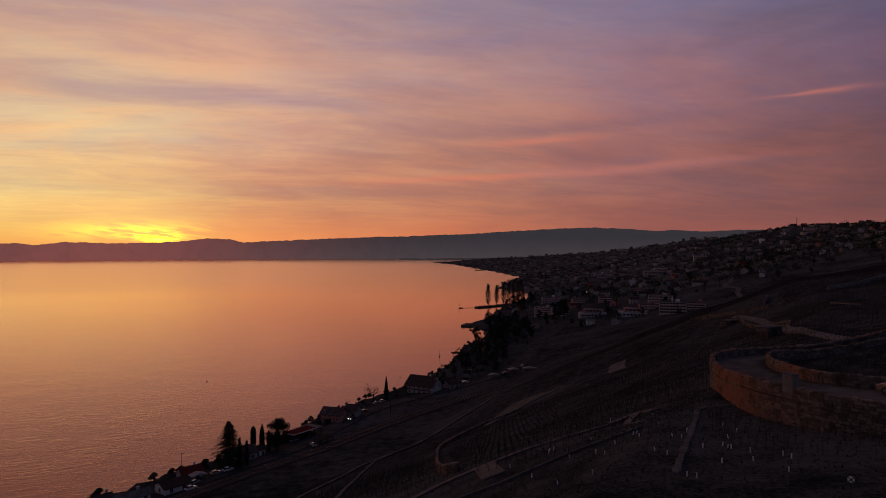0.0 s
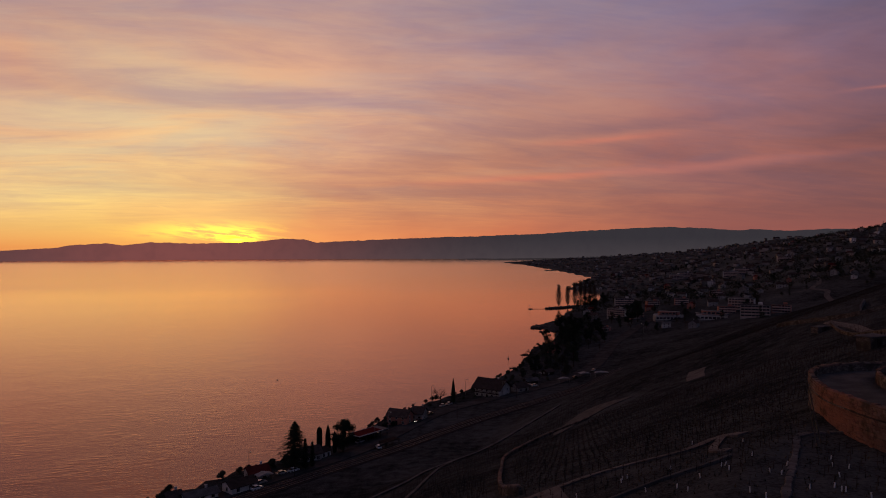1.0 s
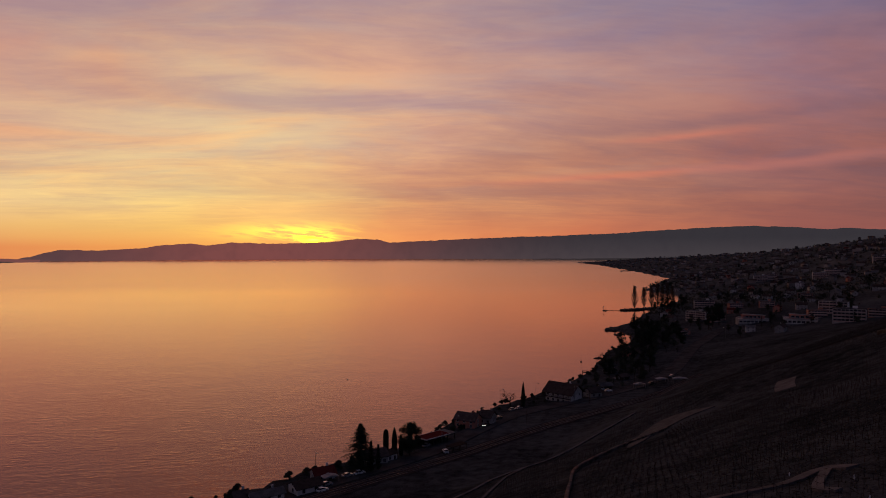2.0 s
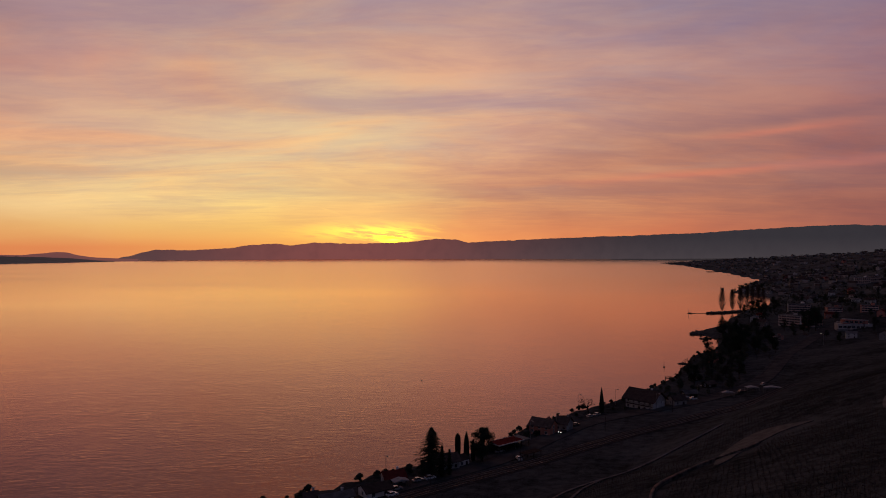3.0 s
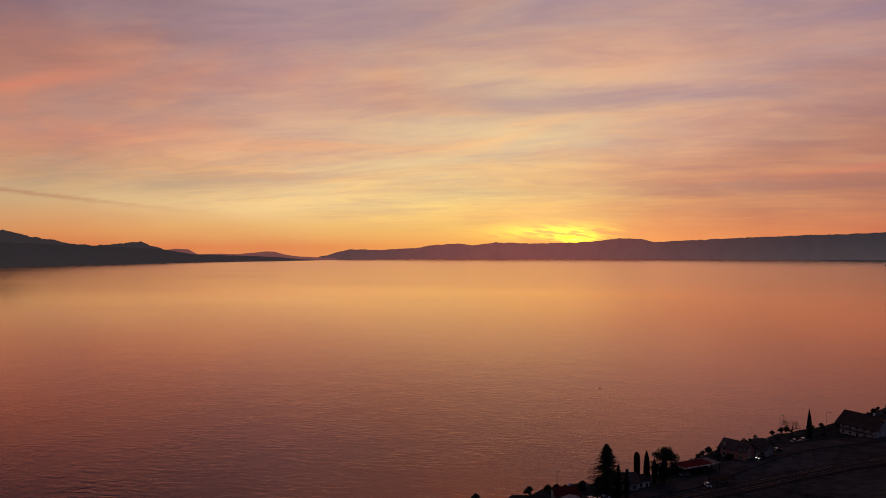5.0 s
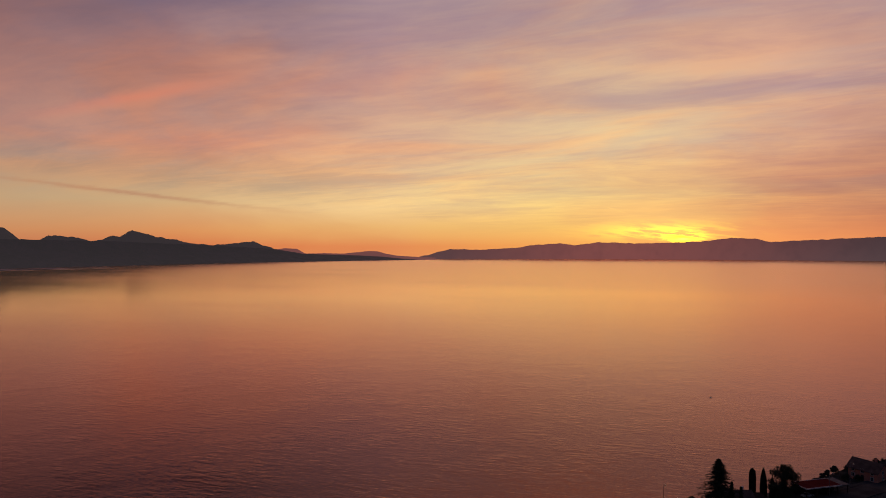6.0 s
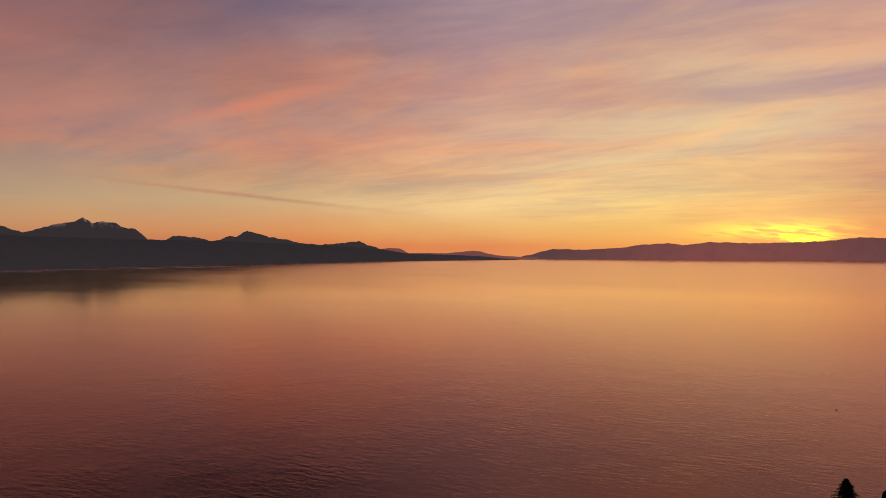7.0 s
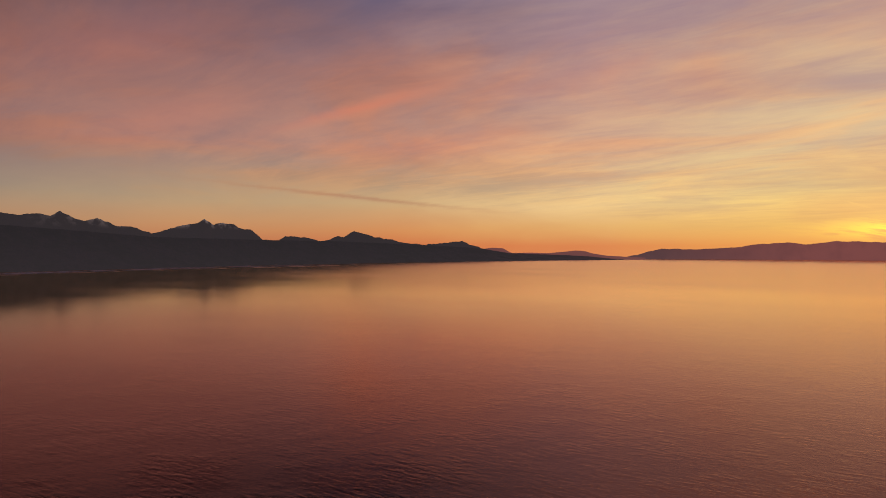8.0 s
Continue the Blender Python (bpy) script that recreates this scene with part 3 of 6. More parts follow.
def build_block(n, b):
    """Squared blocks: each its own grey-brown to rust tone, with lichen and soot."""
    p = place(n)
    tone = n.math("FRACT", n.math("ADD", n.add("ShaderNodeObjectInfo").outputs["Random"], n.add("ShaderNodeNewGeometry").outputs["Random Per Island"]))
    c = n.mix(tone, (0.105, 0.088, 0.078, 1), (0.25, 0.195, 0.165, 1))
    rust, soot, grain = n.noise(p, 0.10, 3.0, 0.5), n.noise(p, 0.45, 5.0, 0.65), n.noise(p, 9.0, 5.0, 0.65)
    c = n.mix(n.math("MULTIPLY", n.step(rust, 0.46, 0.60), 0.55), c, (0.30, 0.155, 0.105, 1))
    reach = n.add("ShaderNodeVectorMath", operation="DISTANCE")
    n.link(p, reach.inputs[0])
    reach.inputs[1].default_value = (33.4, 80.0, 73.0)
    red = n.step(n.math("MULTIPLY_ADD", soot, 7.0, reach.outputs["Value"]), 15.5, 8.0)       # sunset red painted into the masonry at the head of the bend
    c = n.mix(n.math("MULTIPLY", red, 0.8), c, (0.30, 0.135, 0.095, 1))
    c = n.mix(n.math("MULTIPLY", n.step(soot, 0.48, 0.64), 0.75), c, (0.05, 0.05, 0.035, 1))
    c = n.mix(n.step(grain, 0.3, 0.7), n.mix(0.35, c, (0.03, 0.03, 0.03, 1)), c)
    n.link(c, b.inputs["Base Color"])
    b.inputs["Roughness"].default_value, b.inputs["Specular IOR Level"].default_value = 0.95, 0.0
    bump(n, b, grain, 0.7, 0.03)


M_BLOCK = material("squared_wall_stone", build_block)


def plain(name, colour, rough=0.5, metal=0.0, glow=0.0, coat=0.0):
    def build(n, b):
        p = place(n)
        f = n.noise(p, 3.0, 3.0)
        n.link(n.mix(f, (*[v * 0.85 for v in colour], 1), (*[min(1, v * 1.15) for v in colour], 1)), b.inputs["Base Color"])
        b.inputs["Roughness"].default_value, b.inputs["Metallic"].default_value = rough, metal
        b.inputs["Coat Weight"].default_value = coat
        if glow:
            b.inputs["Emission Color"].default_value, b.inputs["Emission Strength"].default_value = (*colour, 1), glow
    return material(name, build)


M_GLASS = plain("window_glass", (0.02, 0.022, 0.025), 0.08)
M_FRAME = plain("window_frame", (0.45, 0.42, 0.38), 0.6)
M_STEEL = plain("dull_galvanised_steel", (0.22, 0.22, 0.22), 0.45, 0.8)
M_RAIL = plain("worn_rail_steel", (0.12, 0.112, 0.108), 0.6, 0.3)
M_RUBBER = plain("tyre_rubber", (0.02, 0.02, 0.02), 0.85)
M_WHITECAR = plain("white_car_paint", (0.7, 0.7, 0.7), 0.3, 0.0, 0.0, 0.6)
M_SILVERCAR = plain("silver_car_paint", (0.42, 0.42, 0.43), 0.3, 0.5, 0.0, 0.6)
M_DARKCAR = plain("dark_car_paint", (0.03, 0.03, 0.035), 0.3, 0.2, 0.0, 0.6)
M_TANCAR = plain("copper_car_paint", (0.42, 0.22, 0.14), 0.35, 0.3, 0.0, 0.6)
M_HEADLIGHT = plain("lit_headlight", (1.0, 0.95, 0.85), 0.3, 0.0, 3.0)
M_TAIL = plain("lit_tail_light", (1.0, 0.10, 0.07), 0.3, 0.0, 1.2)
M_LENS = plain("lamp_lens", (0.35, 0.35, 0.35), 0.3)
M_LAMPGLOW = plain("lit_street_lamp", (1.0, 0.86, 0.68), 0.3, 0.0, 1.6)
M_SIGNGLOW = plain("lit_orange_window", (1.0, 0.25, 0.12), 0.3, 0.0, 0.9)


# ---- building kit ----
class Geo:
    """Collects vertices and faces of one mesh."""

    def __init__(self):
        self.v, self.f, self.k = [], [], []

    def add(self, verts, faces, slot=0):
        o = len(self.v)
        self.v += [tuple(p) for p in verts]
        self.f += [tuple(i + o for i in f) for f in faces]
        self.k += [slot] * len(faces)
        return self

    def box(self, x0, y0, z0, x1, y1, z1, slot=0, m=None):
        p = [(x0, y0, z0), (x1, y0, z0), (x1, y1, z0), (x0, y1, z0), (x0, y0, z1), (x1, y0, z1), (x1, y1, z1), (x0, y1, z1)]
        if m is not None:
            p = [m @ Vector(q) for q in p]
        return self.add(p, [(3, 2, 1, 0), (4, 5, 6, 7), (0, 1, 5, 4), (1, 2, 6, 5), (2, 3, 7, 6), (3, 0, 4, 7)], slot)

    def tube(self, pts, radii, n=6, slot=0):
        ring = []
        for i, p in enumerate(pts):
            a, b = Vector(pts[max(i - 1, 0)]), Vector(pts[min(i + 1, len(pts) - 1)])
            t = (b - a).normalized() if (b - a).length > 1e-9 else Vector((0, 0, 1))
            s = t.cross(Vector((0, 0, 1)) if abs(t.z) < 0.9 else Vector((1, 0, 0))).normalized()
            u = s.cross(t)
            ring.append([Vector(p) + (s * math.cos(2 * math.pi * j / n) + u * math.sin(2 * math.pi * j / n)) * radii[i] for j in range(n)])
        o = [q for r in ring for q in r]
        f = grid_faces(len(pts), n, True)
        f.append(tuple(range(n - 1, -1, -1)))
        f.append(tuple((len(pts) - 1) * n + j for j in range(n)))
        return self.add(o, f, slot)

    def prism(self, outline, axis_lo, axis_hi, slot=0):
        """An outline in (x, z) drawn out along y."""
        n = len(outline)
        v = [(x, axis_lo, z) for x, z in outline] + [(x, axis_hi, z) for x, z in outline]
        f = [(i, (i + 1) % n, n + (i + 1) % n, n + i) for i in range(n)] + [tuple(range(n - 1, -1, -1)), tuple(range(n, 2 * n))]
        return self.add(v, f, slot)

    def leaf(self, c, a, b):
        """One small leaf or sprig: a bent quad with half-axes a and b round c."""
        c, a, b = Vector(c), Vector(a), Vector(b)
        n = a.cross(b).normalized() * (a.length * 0.35)
        return self.add([c - a, c - b * 0.9 + n, c + a, c + b * 0.9 + n], [(0, 1, 2), (0, 2, 3)])

    def mesh(self, name, *mats, smooth=False):
        m = mesh_from(name, self.v, self.f, mats[0], smooth)
        for x in mats[1:]:
            m.materials.append(x)
        if len(mats) > 1:
            m.polygons.foreach_set("material_index", self.k)
        return m


def thing(name, label, category, m=None, group="", kind=""):
    ob = tagged(new(name), label, category, group, kind)
    ob.empty_display_size = 0.5
    if m is not None:
        ob.matrix_basis = m
    return ob


def part(name, mesh, parent, label="", m=None):
    """Links a mesh as one part under a thing or a part."""
    ob = new(name, mesh)
    ob.parent = parent
    if m is not None:
        ob.matrix_basis = m
    return tagged(ob, label)


def gz(x, y):
    return float(ground_z(np.array([x]), np.array([y]))[0])


def smooth_line(points, step):
    """A Catmull-Rom line through plan points, sampled about every step metres."""
    p = [np.array(q, float) for q in points]
    p = [2 * p[0] - p[1]] + p + [2 * p[-1] - p[-2]]
    out = []
    for i in range(1, len(p) - 2):
        n = max(2, int(np.linalg.norm(p[i + 1] - p[i]) / step))
        for j in range(n):
            t = j / n
            out.append(0.5 * (2 * p[i] + (p[i + 1] - p[i - 1]) * t + (2 * p[i - 1] - 5 * p[i] + 4 * p[i + 1] - p[i + 2]) * t * t
                              + (3 * p[i] - p[i - 1] - 3 * p[i + 1] + p[i + 2]) * t ** 3))
    out.append(p[-2])
    return np.array(out)


def sideways(line):
    t = np.gradient(line[:, :2], axis=0)
    t /= np.linalg.norm(t, axis=1)[:, None] + 1e-9
    return np.stack([t[:, 1], -t[:, 0]], 1)      # to the right of the way


def ribbon(line, lo, hi, top, thick):
    """A slab along a plan line, from lo to hi metres right of it. top: heights along the line, or a lift over the ground."""
    s = sideways(line)
    cols = []
    for off in (lo, hi):
        q = line[:, :2] + s * off
        z = ground_z(q[:, 0], q[:, 1]) + top if np.isscalar(top) else top
        cols.append(np.column_stack([q, z]))
    a, b = cols
    c, d = a - [0, 0, thick], b - [0, 0, thick]
    n = len(line)
    v = np.concatenate([a, b, d, c])
    f = []
    for i in range(n - 1):
        for r in range(4):
            e = (r + 1) % 4
            f.append((r * n + i, r * n + i + 1, e * n + i + 1, e * n + i))
    f += [(0, n, 2 * n, 3 * n), (4 * n - 1, 3 * n - 1, 2 * n - 1, n - 1)]
    return v, f


# ---- railway and roads along the shore ----
RAILWAY = [(-156, 135), (-112, 203), (-75, 257), (-57, 283), (-40.5, 308), (-20, 336), (5, 368), (30, 401), (50, 430), (66, 456)]
rail_line = smooth_line(RAILWAY, 5.0)
for off in (0.0, 4.4):
    line = rail_line[:, :2] + sideways(rail_line) * off
    level = ground_z(line[:, 0], line[:, 1]) + 0.35
    track = thing("railway_track", "double steel rails on a dark ballast bed along the shore", "railway", group="railway tracks", kind="structure")
    part("ballast_bed", mesh_from("ballast_bed", *ribbon(line, -2.3, 2.3, level, 1.3), M_BALLAST), track)
    part("sleepers", mesh_from("sleepers", *ribbon(line, -1.25, 1.25, level + 0.06, 0.1), M_TIMBER), track)
    for side in (-0.72, 0.72):
        part("rail", mesh_from("rail", *ribbon(line, side - 0.06, side + 0.06, level + 0.22, 0.17), M_RAIL), track)

ROAD = [(-190, 90), (-140, 180), (-104, 230), (-84, 260), (-64, 292), (-48, 334), (-34, 366), (-13, 390), (14, 420), (38, 452), (57, 493), (72, 548), (86, 600), (106, 660), (130, 720), (165, 790)]
road_line = smooth_line(ROAD, 6.0)
road = new("road", mesh_from("road", *ribbon(road_line, -4.6, 4.6, 0.35, 0.9), M_ASPHALT))
tagged(road, "grey asphalt road running along the shore and up to the town", "road", kind="structure")
edge = new("pavement", mesh_from("pavement", *ribbon(road_line, -6.2, -4.6, 0.47, 0.9), M_ASPHALT))
tagged(edge, "narrow asphalt pavement beside the shore road", "pavement", kind="structure")


# ---- vineyard terraces: the hairpin lane, its walls, and the field paths ----
OUTER = np.array([(42, 54, 76.5), (38.3, 59.5, 76.4), (35.7, 63, 76.2), (34.2, 67.3, 76.0), (33.1, 72, 75.7), (33.2, 78.4, 75.1), (34.4, 85.3, 74.8), (36.4, 92.8, 74.6),
                  (38.6, 98.2, 74.5), (42, 102, 74.6), (47, 103.4, 74.9), (53, 103.2, 75.2), (58, 104.4, 75.7), (64, 107, 76.1), (74, 112, 77.0)])
INNER = np.array([(50, 64, 75.8), (45.5, 69.7, 75.5), (43, 72, 75.3), (41.1, 75, 75.1), (40.7, 79, 74.8), (41.6, 85, 74.5), (43.2, 91, 74.1), (44.8, 95, 73.9),
                  (46.6, 97.6, 73.9), (48.7, 98.6, 74.0), (52.6, 98.2, 74.4), (57.4, 99.5, 74.9), (61, 100.6, 75.2), (66, 103, 75.6), (76, 108, 76.4)])
outer_line, inner_line = (np.column_stack([smooth_line(c[:, :2], 1.5), np.interp(np.linspace(0, 1, len(smooth_line(c[:, :2], 1.5))), np.linspace(0, 1, len(c)), c[:, 2])]) for c in (OUTER, INNER))


def resample(c, n):
    d = np.concatenate([[0], np.cumsum(np.linalg.norm(np.diff(c[:, :2], axis=0), axis=1))])
    t = np.linspace(0, d[-1], n)
    return np.column_stack([np.interp(t, d, c[:, i]) for i in range(3)])


n_deck = 70
oa, ia = resample(outer_line, n_deck), resample(inner_line, n_deck)
oa_deck = np.column_stack([oa[:, :2], oa[:, 2] - 0.95])
deck_v = np.concatenate([oa_deck, (oa_deck * 2 + ia) / 3, (oa_deck + ia * 2) / 3, ia, ia - [0, 0, 1.5], oa_deck - [0, 0, 1.5]])
lane = new("lane", mesh_from("lane", deck_v, grid_faces(6, n_deck), M_LANE, True))
tagged(lane, "pale grey lane in a tight hairpin bend on a walled terrace", "lane", kind="structure")


def stone_wall(name, label, line, top, down, thick, coping=True, mat=None):
    """A dry-stone wall along a line; top gives its heights, down how far it reaches below them."""
    ob = thing(name, label, "wall", kind="structure")
    part("masonry", mesh_from("masonry", *ribbon(line, -thick / 2, thick / 2, top, down), mat or M_STONE), ob)
    if coping:
        part("coping", mesh_from("coping", *ribbon(line, -thick / 2 - 0.08, thick / 2 + 0.08, top + 0.14, 0.14), M_CONCRETE), ob, "pale concrete coping")
    return ob


retaining = stone_wall("retaining_wall", "tall curved stone retaining wall under the hairpin lane", outer_line, outer_line[:, 2], 5.0, 0.5, False, M_STONE)
part("string_course", mesh_from("string_course", *ribbon(outer_line, -0.46, 0.2, outer_line[:, 2] - 1.0, 0.12), M_STONE), retaining, "thin stone ledge below the parapet")
parapet = stone_wall("parapet_wall", "low stone wall along the inside of the hairpin lane", inner_line, inner_line[:, 2] + 1.1, 2.4, 0.4, False, M_STONE)
gate = thing("gate_pillar", "square pale stone pillar on the retaining wall", "pillar", pose(34.1, 67.6, 75.9, 0, 0, 20))
part("shaft", Geo().box(-0.4, -0.62, -0.2, 0.4, 0.62, 1.55).mesh("shaft", M_PALE), gate)
part("cap", Geo().box(-0.45, -0.67, 1.55, 0.45, 0.67, 1.65).mesh("cap", M_CONCRETE), gate)


def field_path(points, width, label):
    line = smooth_line(points, 2.0)
    ob = new("path", mesh_from("path", *ribbon(line, -width / 2, width / 2, 0.22, 0.7), M_CONCRETE))
    return tagged(ob, label, "path", kind="structure")


def field_wall(points, high, label, coping=True, mat=None, thick=0.5):
    line = smooth_line(points, 2.5)
    return stone_wall("terrace_wall", label, line, ground_z(line[:, 0], line[:, 1]) + high, high + 1.5, thick, coping, mat)


field_path([(-9, 71), (-2.8, 77.3), (1.1, 80.4), (6.5, 82), (12.5, 83), (19, 82.4), (22.5, 86), (24.6, 87.6), (26, 85)], 1.5, "pale concrete path climbing between the vineyard plots")
field_path([(24.2, 86.4), (21.6, 80), (20.5, 76.2), (21.4, 74.4)], 0.9, "short concrete spur path between vines")
field_path([(4.9, 81.5), (5.0, 77), (5.3, 71)], 2.4, "short sloping concrete ramp beside the path")
stair_rng = random.Random(8)
stairway = thing("stairway", "narrow stairway of rough stone slabs up the vineyard", "stairs", kind="structure")
stair_line = smooth_line([(16.9, 50), (21.5, 60.7), (26.1, 71.2), (28.7, 76.8), (32.6, 77.3)], 0.75)
STEPS = [Geo().prism([(-w / 2, -0.5), (w / 2, -0.5), (w / 2 - 0.02, 0.12), (w / 2 - 0.07, 0.17), (-w / 2 + 0.06, 0.17), (-w / 2 + 0.01, 0.11)], -0.33, 0.33).mesh("step", M_CONCRETE if w != 0.6 else M_LANE) for w in (0.5, 0.6, 0.7)]
for q, u in zip(stair_line, sideways(stair_line)):
    part("step", stair_rng.choice(STEPS), stairway, "", pose(q[0], q[1], gz(q[0], q[1]) + stair_rng.uniform(-0.03, 0.08), stair_rng.gauss(0, 2), stair_rng.gauss(0, 3), math.degrees(math.atan2(-u[1], -u[0])) + stair_rng.gauss(0, 7)))
left_edge = smooth_line([(11.9, 197.5), (15.5, 236.0), (22.0, 266.0), (30.0, 279.5), (37.4, 278.0), (45.0, 270.0)], 2.0)
right_edge = smooth_line([(12.6, 196.5), (15.6, 203.0), (20.0, 225.0), (26.8, 250.0), (35.7, 265.5), (45.5, 268.5)], 2.0)
pairs = 24
rim = [np.column_stack([np.interp(np.linspace(0, 1, pairs), np.linspace(0, 1, len(e)), e[:, i]) for i in (0, 1)]) for e in (left_edge, right_edge)]
rim = [np.column_stack([e, ground_z(e[:, 0], e[:, 1]) + 0.35]) for e in (rim[0], rim[0] * 0.67 + rim[1] * 0.33, rim[0] * 0.33 + rim[1] * 0.67, rim[1])]
turning = new("path", mesh_from("path", np.concatenate([rim[0] - [0, 0, 1.2]] + rim + [rim[3] - [0, 0, 1.2]]), grid_faces(6, pairs), M_LANE))
tagged(turning, "widening pale concrete lane between the terraces", "path", kind="structure")
field_path([(64, 253), (66.5, 264), (69.5, 273)], 6.0, "pale concrete turning place in the vineyard")
field_wall([(-5, 62.5), (1, 64.7), (5.6, 64.9), (9.6, 66.7), (14, 68.7), (18.1, 70), (20.6, 71.4)], 0.3, "low vineyard terrace wall of rubble stone", False, M_LANE, 0.24)
long_wall = field_wall([(2, 86.5), (0.2, 91), (-0.6, 103), (-1.1, 125), (-1.2, 148), (-0.7, 181), (6, 199), (19, 227), (27.5, 248)], 0.9, "long stone terrace wall curving down the vineyard", False)
field_wall([(-47, 170), (-41.7, 186), (-38, 199), (-31, 215), (-24.5, 252), (-12, 272), (0, 290), (22, 318)], 0.55, "stone terrace wall above the railway")
field_wall([(-17.4, 112), (-22, 160), (-23, 195), (-22, 235), (-20, 255)], 0.5, "straight stone wall running down between vine plots")
field_wall([(140, 251), (152, 252.5), (168, 261.6), (190, 275)], 1.2, "pale retaining wall high on the hillside", True, M_PALE)
field_wall([(112, 262), (104, 236), (98, 214), (94, 196), (86, 172), (79, 157)], 0.9, "stone terrace wall climbing the hillside")
field_wall([(108, 300), (118, 262), (126, 250)], 1.4, "rubble wall of an upper vineyard terrace")
field_wall([(122, 262), (125, 268), (130, 276)], 1.5, "pale wall of a yard among the vines", True, M_PALE)
field_wall([(116, 206), (114, 195), (111.5, 184)], 0.35, "low pale wall across the upper vineyard", True, M_PALE)
field_path([(300, 690), (312, 730), (322, 752), (318, 775), (326, 795), (340, 815), (355, 850), (368, 885)], 5.0, "pale lane bending up between town gardens")
field_path([(66, 108), (67, 117), (69.5, 130), (73.5, 146), (78, 158), (90, 185), (108, 235), (113.5, 268)], 2.6, "upper vineyard lane of pale concrete")


def hut(x, y, w, l, h, turn, label, mat):
    ob = thing("vineyard_hut", label, "hut", pose(x, y, gz(x, y) - 0.5, 0, 0, turn))
    part("wall", Geo().box(-w / 2, -l / 2, 0, w / 2, l / 2, h + 0.5).mesh("wall", mat), ob)
    part("roof", Geo().prism([(-w / 2 - 0.3, h + 0.5), (w / 2 + 0.3, h + 0.7), (w / 2 + 0.3, h + 0.85), (-w / 2 - 0.3, h + 0.65)], -l / 2 - 0.3, l / 2 + 0.3).mesh("roof", M_CONCRETE), ob)
    part("door", Geo().box(-0.5, -l / 2 - 0.05, 0.5, 0.5, -l / 2, 2.5).mesh("door", M_TIMBER), ob)
    return ob


hut(70, 148, 4.2, 3.2, 2.3, 22, "small square stone bastion on an upper terrace", M_STONE)
hut(106, 255, 6.0, 3.0, 1.6, 22, "low stone vineyard shed with a flat roof", M_STONE)

# vines: rows that run down the fall line, bare in winter, each with its stake
rng = np.random.default_rng(5)
rows_u, rows_v = np.meshgrid(np.arange(-60, 560, 1.9), np.arange(0, 430, 1.25), indexing="ij")
ux, uy = rows_u.ravel() + rng.normal(0, 0.06, rows_u.size), rows_v.ravel() + rng.normal(0, 0.15, rows_u.size)
# u runs along the hill, v runs inland from the railway
hill_dir, in_dir = np.array([0.62, 0.785]), np.array([0.785, -0.62])
vx = -62 + hill_dir[0] * ux + in_dir[0] * uy
vy = 205 + hill_dir[1] * ux + in_dir[1] * uy
vd = shore_distance(vx, vy)
keep = ((vd > 78) | ((vd > 62) & (vy > 330))) & (vd < 300 + 170 * rng.random(vx.size)) & (vy > 6) & (vy < 640) & (np.hypot(vx, vy) > 16) & (vx > -75) & (rng.random(vx.size) < 0.9)


def clear_of(points, gap, keep):
    for q in smooth_line(points, 3.0):
        keep = keep & (np.hypot(vx - q[0], vy - q[1]) > gap)
    return keep


keep = clear_of(((OUTER + INNER) / 2)[:, :2], 6.0, keep)
keep = clear_of([(-9, 71), (-2.8, 77.3), (6.5, 82), (19, 82.4), (26, 85)], 2.2, keep)
keep = clear_of([(0.2, 91), (-0.6, 103), (-1.2, 148), (-0.7, 181), (6, 199), (27.5, 248), (46, 262)], 2.6, keep)
keep = clear_of([(-41.7, 186), (-31, 215), (-24.5, 252), (0, 290)], 2.0, keep)
keep = clear_of([(16.9, 50), (26.1, 71.2), (32.6, 77.3)], 1.6, keep)
keep = clear_of([(-17.4, 112), (-23, 195), (-20, 255)], 1.6, keep)
keep = clear_of([(13, 198), (18, 230), (28, 264), (37, 271), (44, 270)], 8.0, keep)
keep = clear_of([(64, 253), (69.5, 273)], 5.0, keep)
keep &= np.hypot(vx, vy) < 600
vx, vy = vx[keep], vy[keep]
vz = ground_z(vx, vy)
nv = len(vx)
hgt = rng.uniform(0.9, 1.35, nv)
lean = rng.normal(0, 0.06, (nv, 2))
base = np.stack([vx, vy, vz - 0.25], 1)
topv = np.stack([vx + lean[:, 0], vy + lean[:, 1], vz + hgt], 1)
side_a, side_b = np.array([0.05, 0, 0]), np.array([-0.025, 0.045, 0])
side_c = np.array([-0.025, -0.045, 0])
arm = np.stack([hill_dir[0] * 0.0 + in_dir[0] * rng.uniform(0.25, 0.55, nv), in_dir[1] * rng.uniform(0.25, 0.55, nv), rng.uniform(-0.1, 0.25, nv)], 1)
head_v = topv - np.stack([lean[:, 0] * 0.5, lean[:, 1] * 0.5, hgt * 0.45], 1)
vine_v = np.concatenate([base + side_a, base + side_b, base + side_c, topv, head_v + [0, 0, 0.03], head_v - [0, 0, 0.03], head_v + arm, head_v - arm * 0.9])
i = np.arange(nv)
vine_f = np.concatenate([np.stack([i, i + nv, i + 3 * nv], 1), np.stack([i + nv, i + 2 * nv, i + 3 * nv], 1), np.stack([i + 2 * nv, i, i + 3 * nv], 1),
                         np.stack([i + 4 * nv, i + 5 * nv, i + 6 * nv], 1), np.stack([i + 5 * nv, i + 4 * nv, i + 7 * nv], 1)])
vines = new("vines", mesh_from("vines", vine_v, vine_f, M_VINE))
tagged(vines, "rows of bare winter vines on wooden stakes", "vines", kind="stuff")

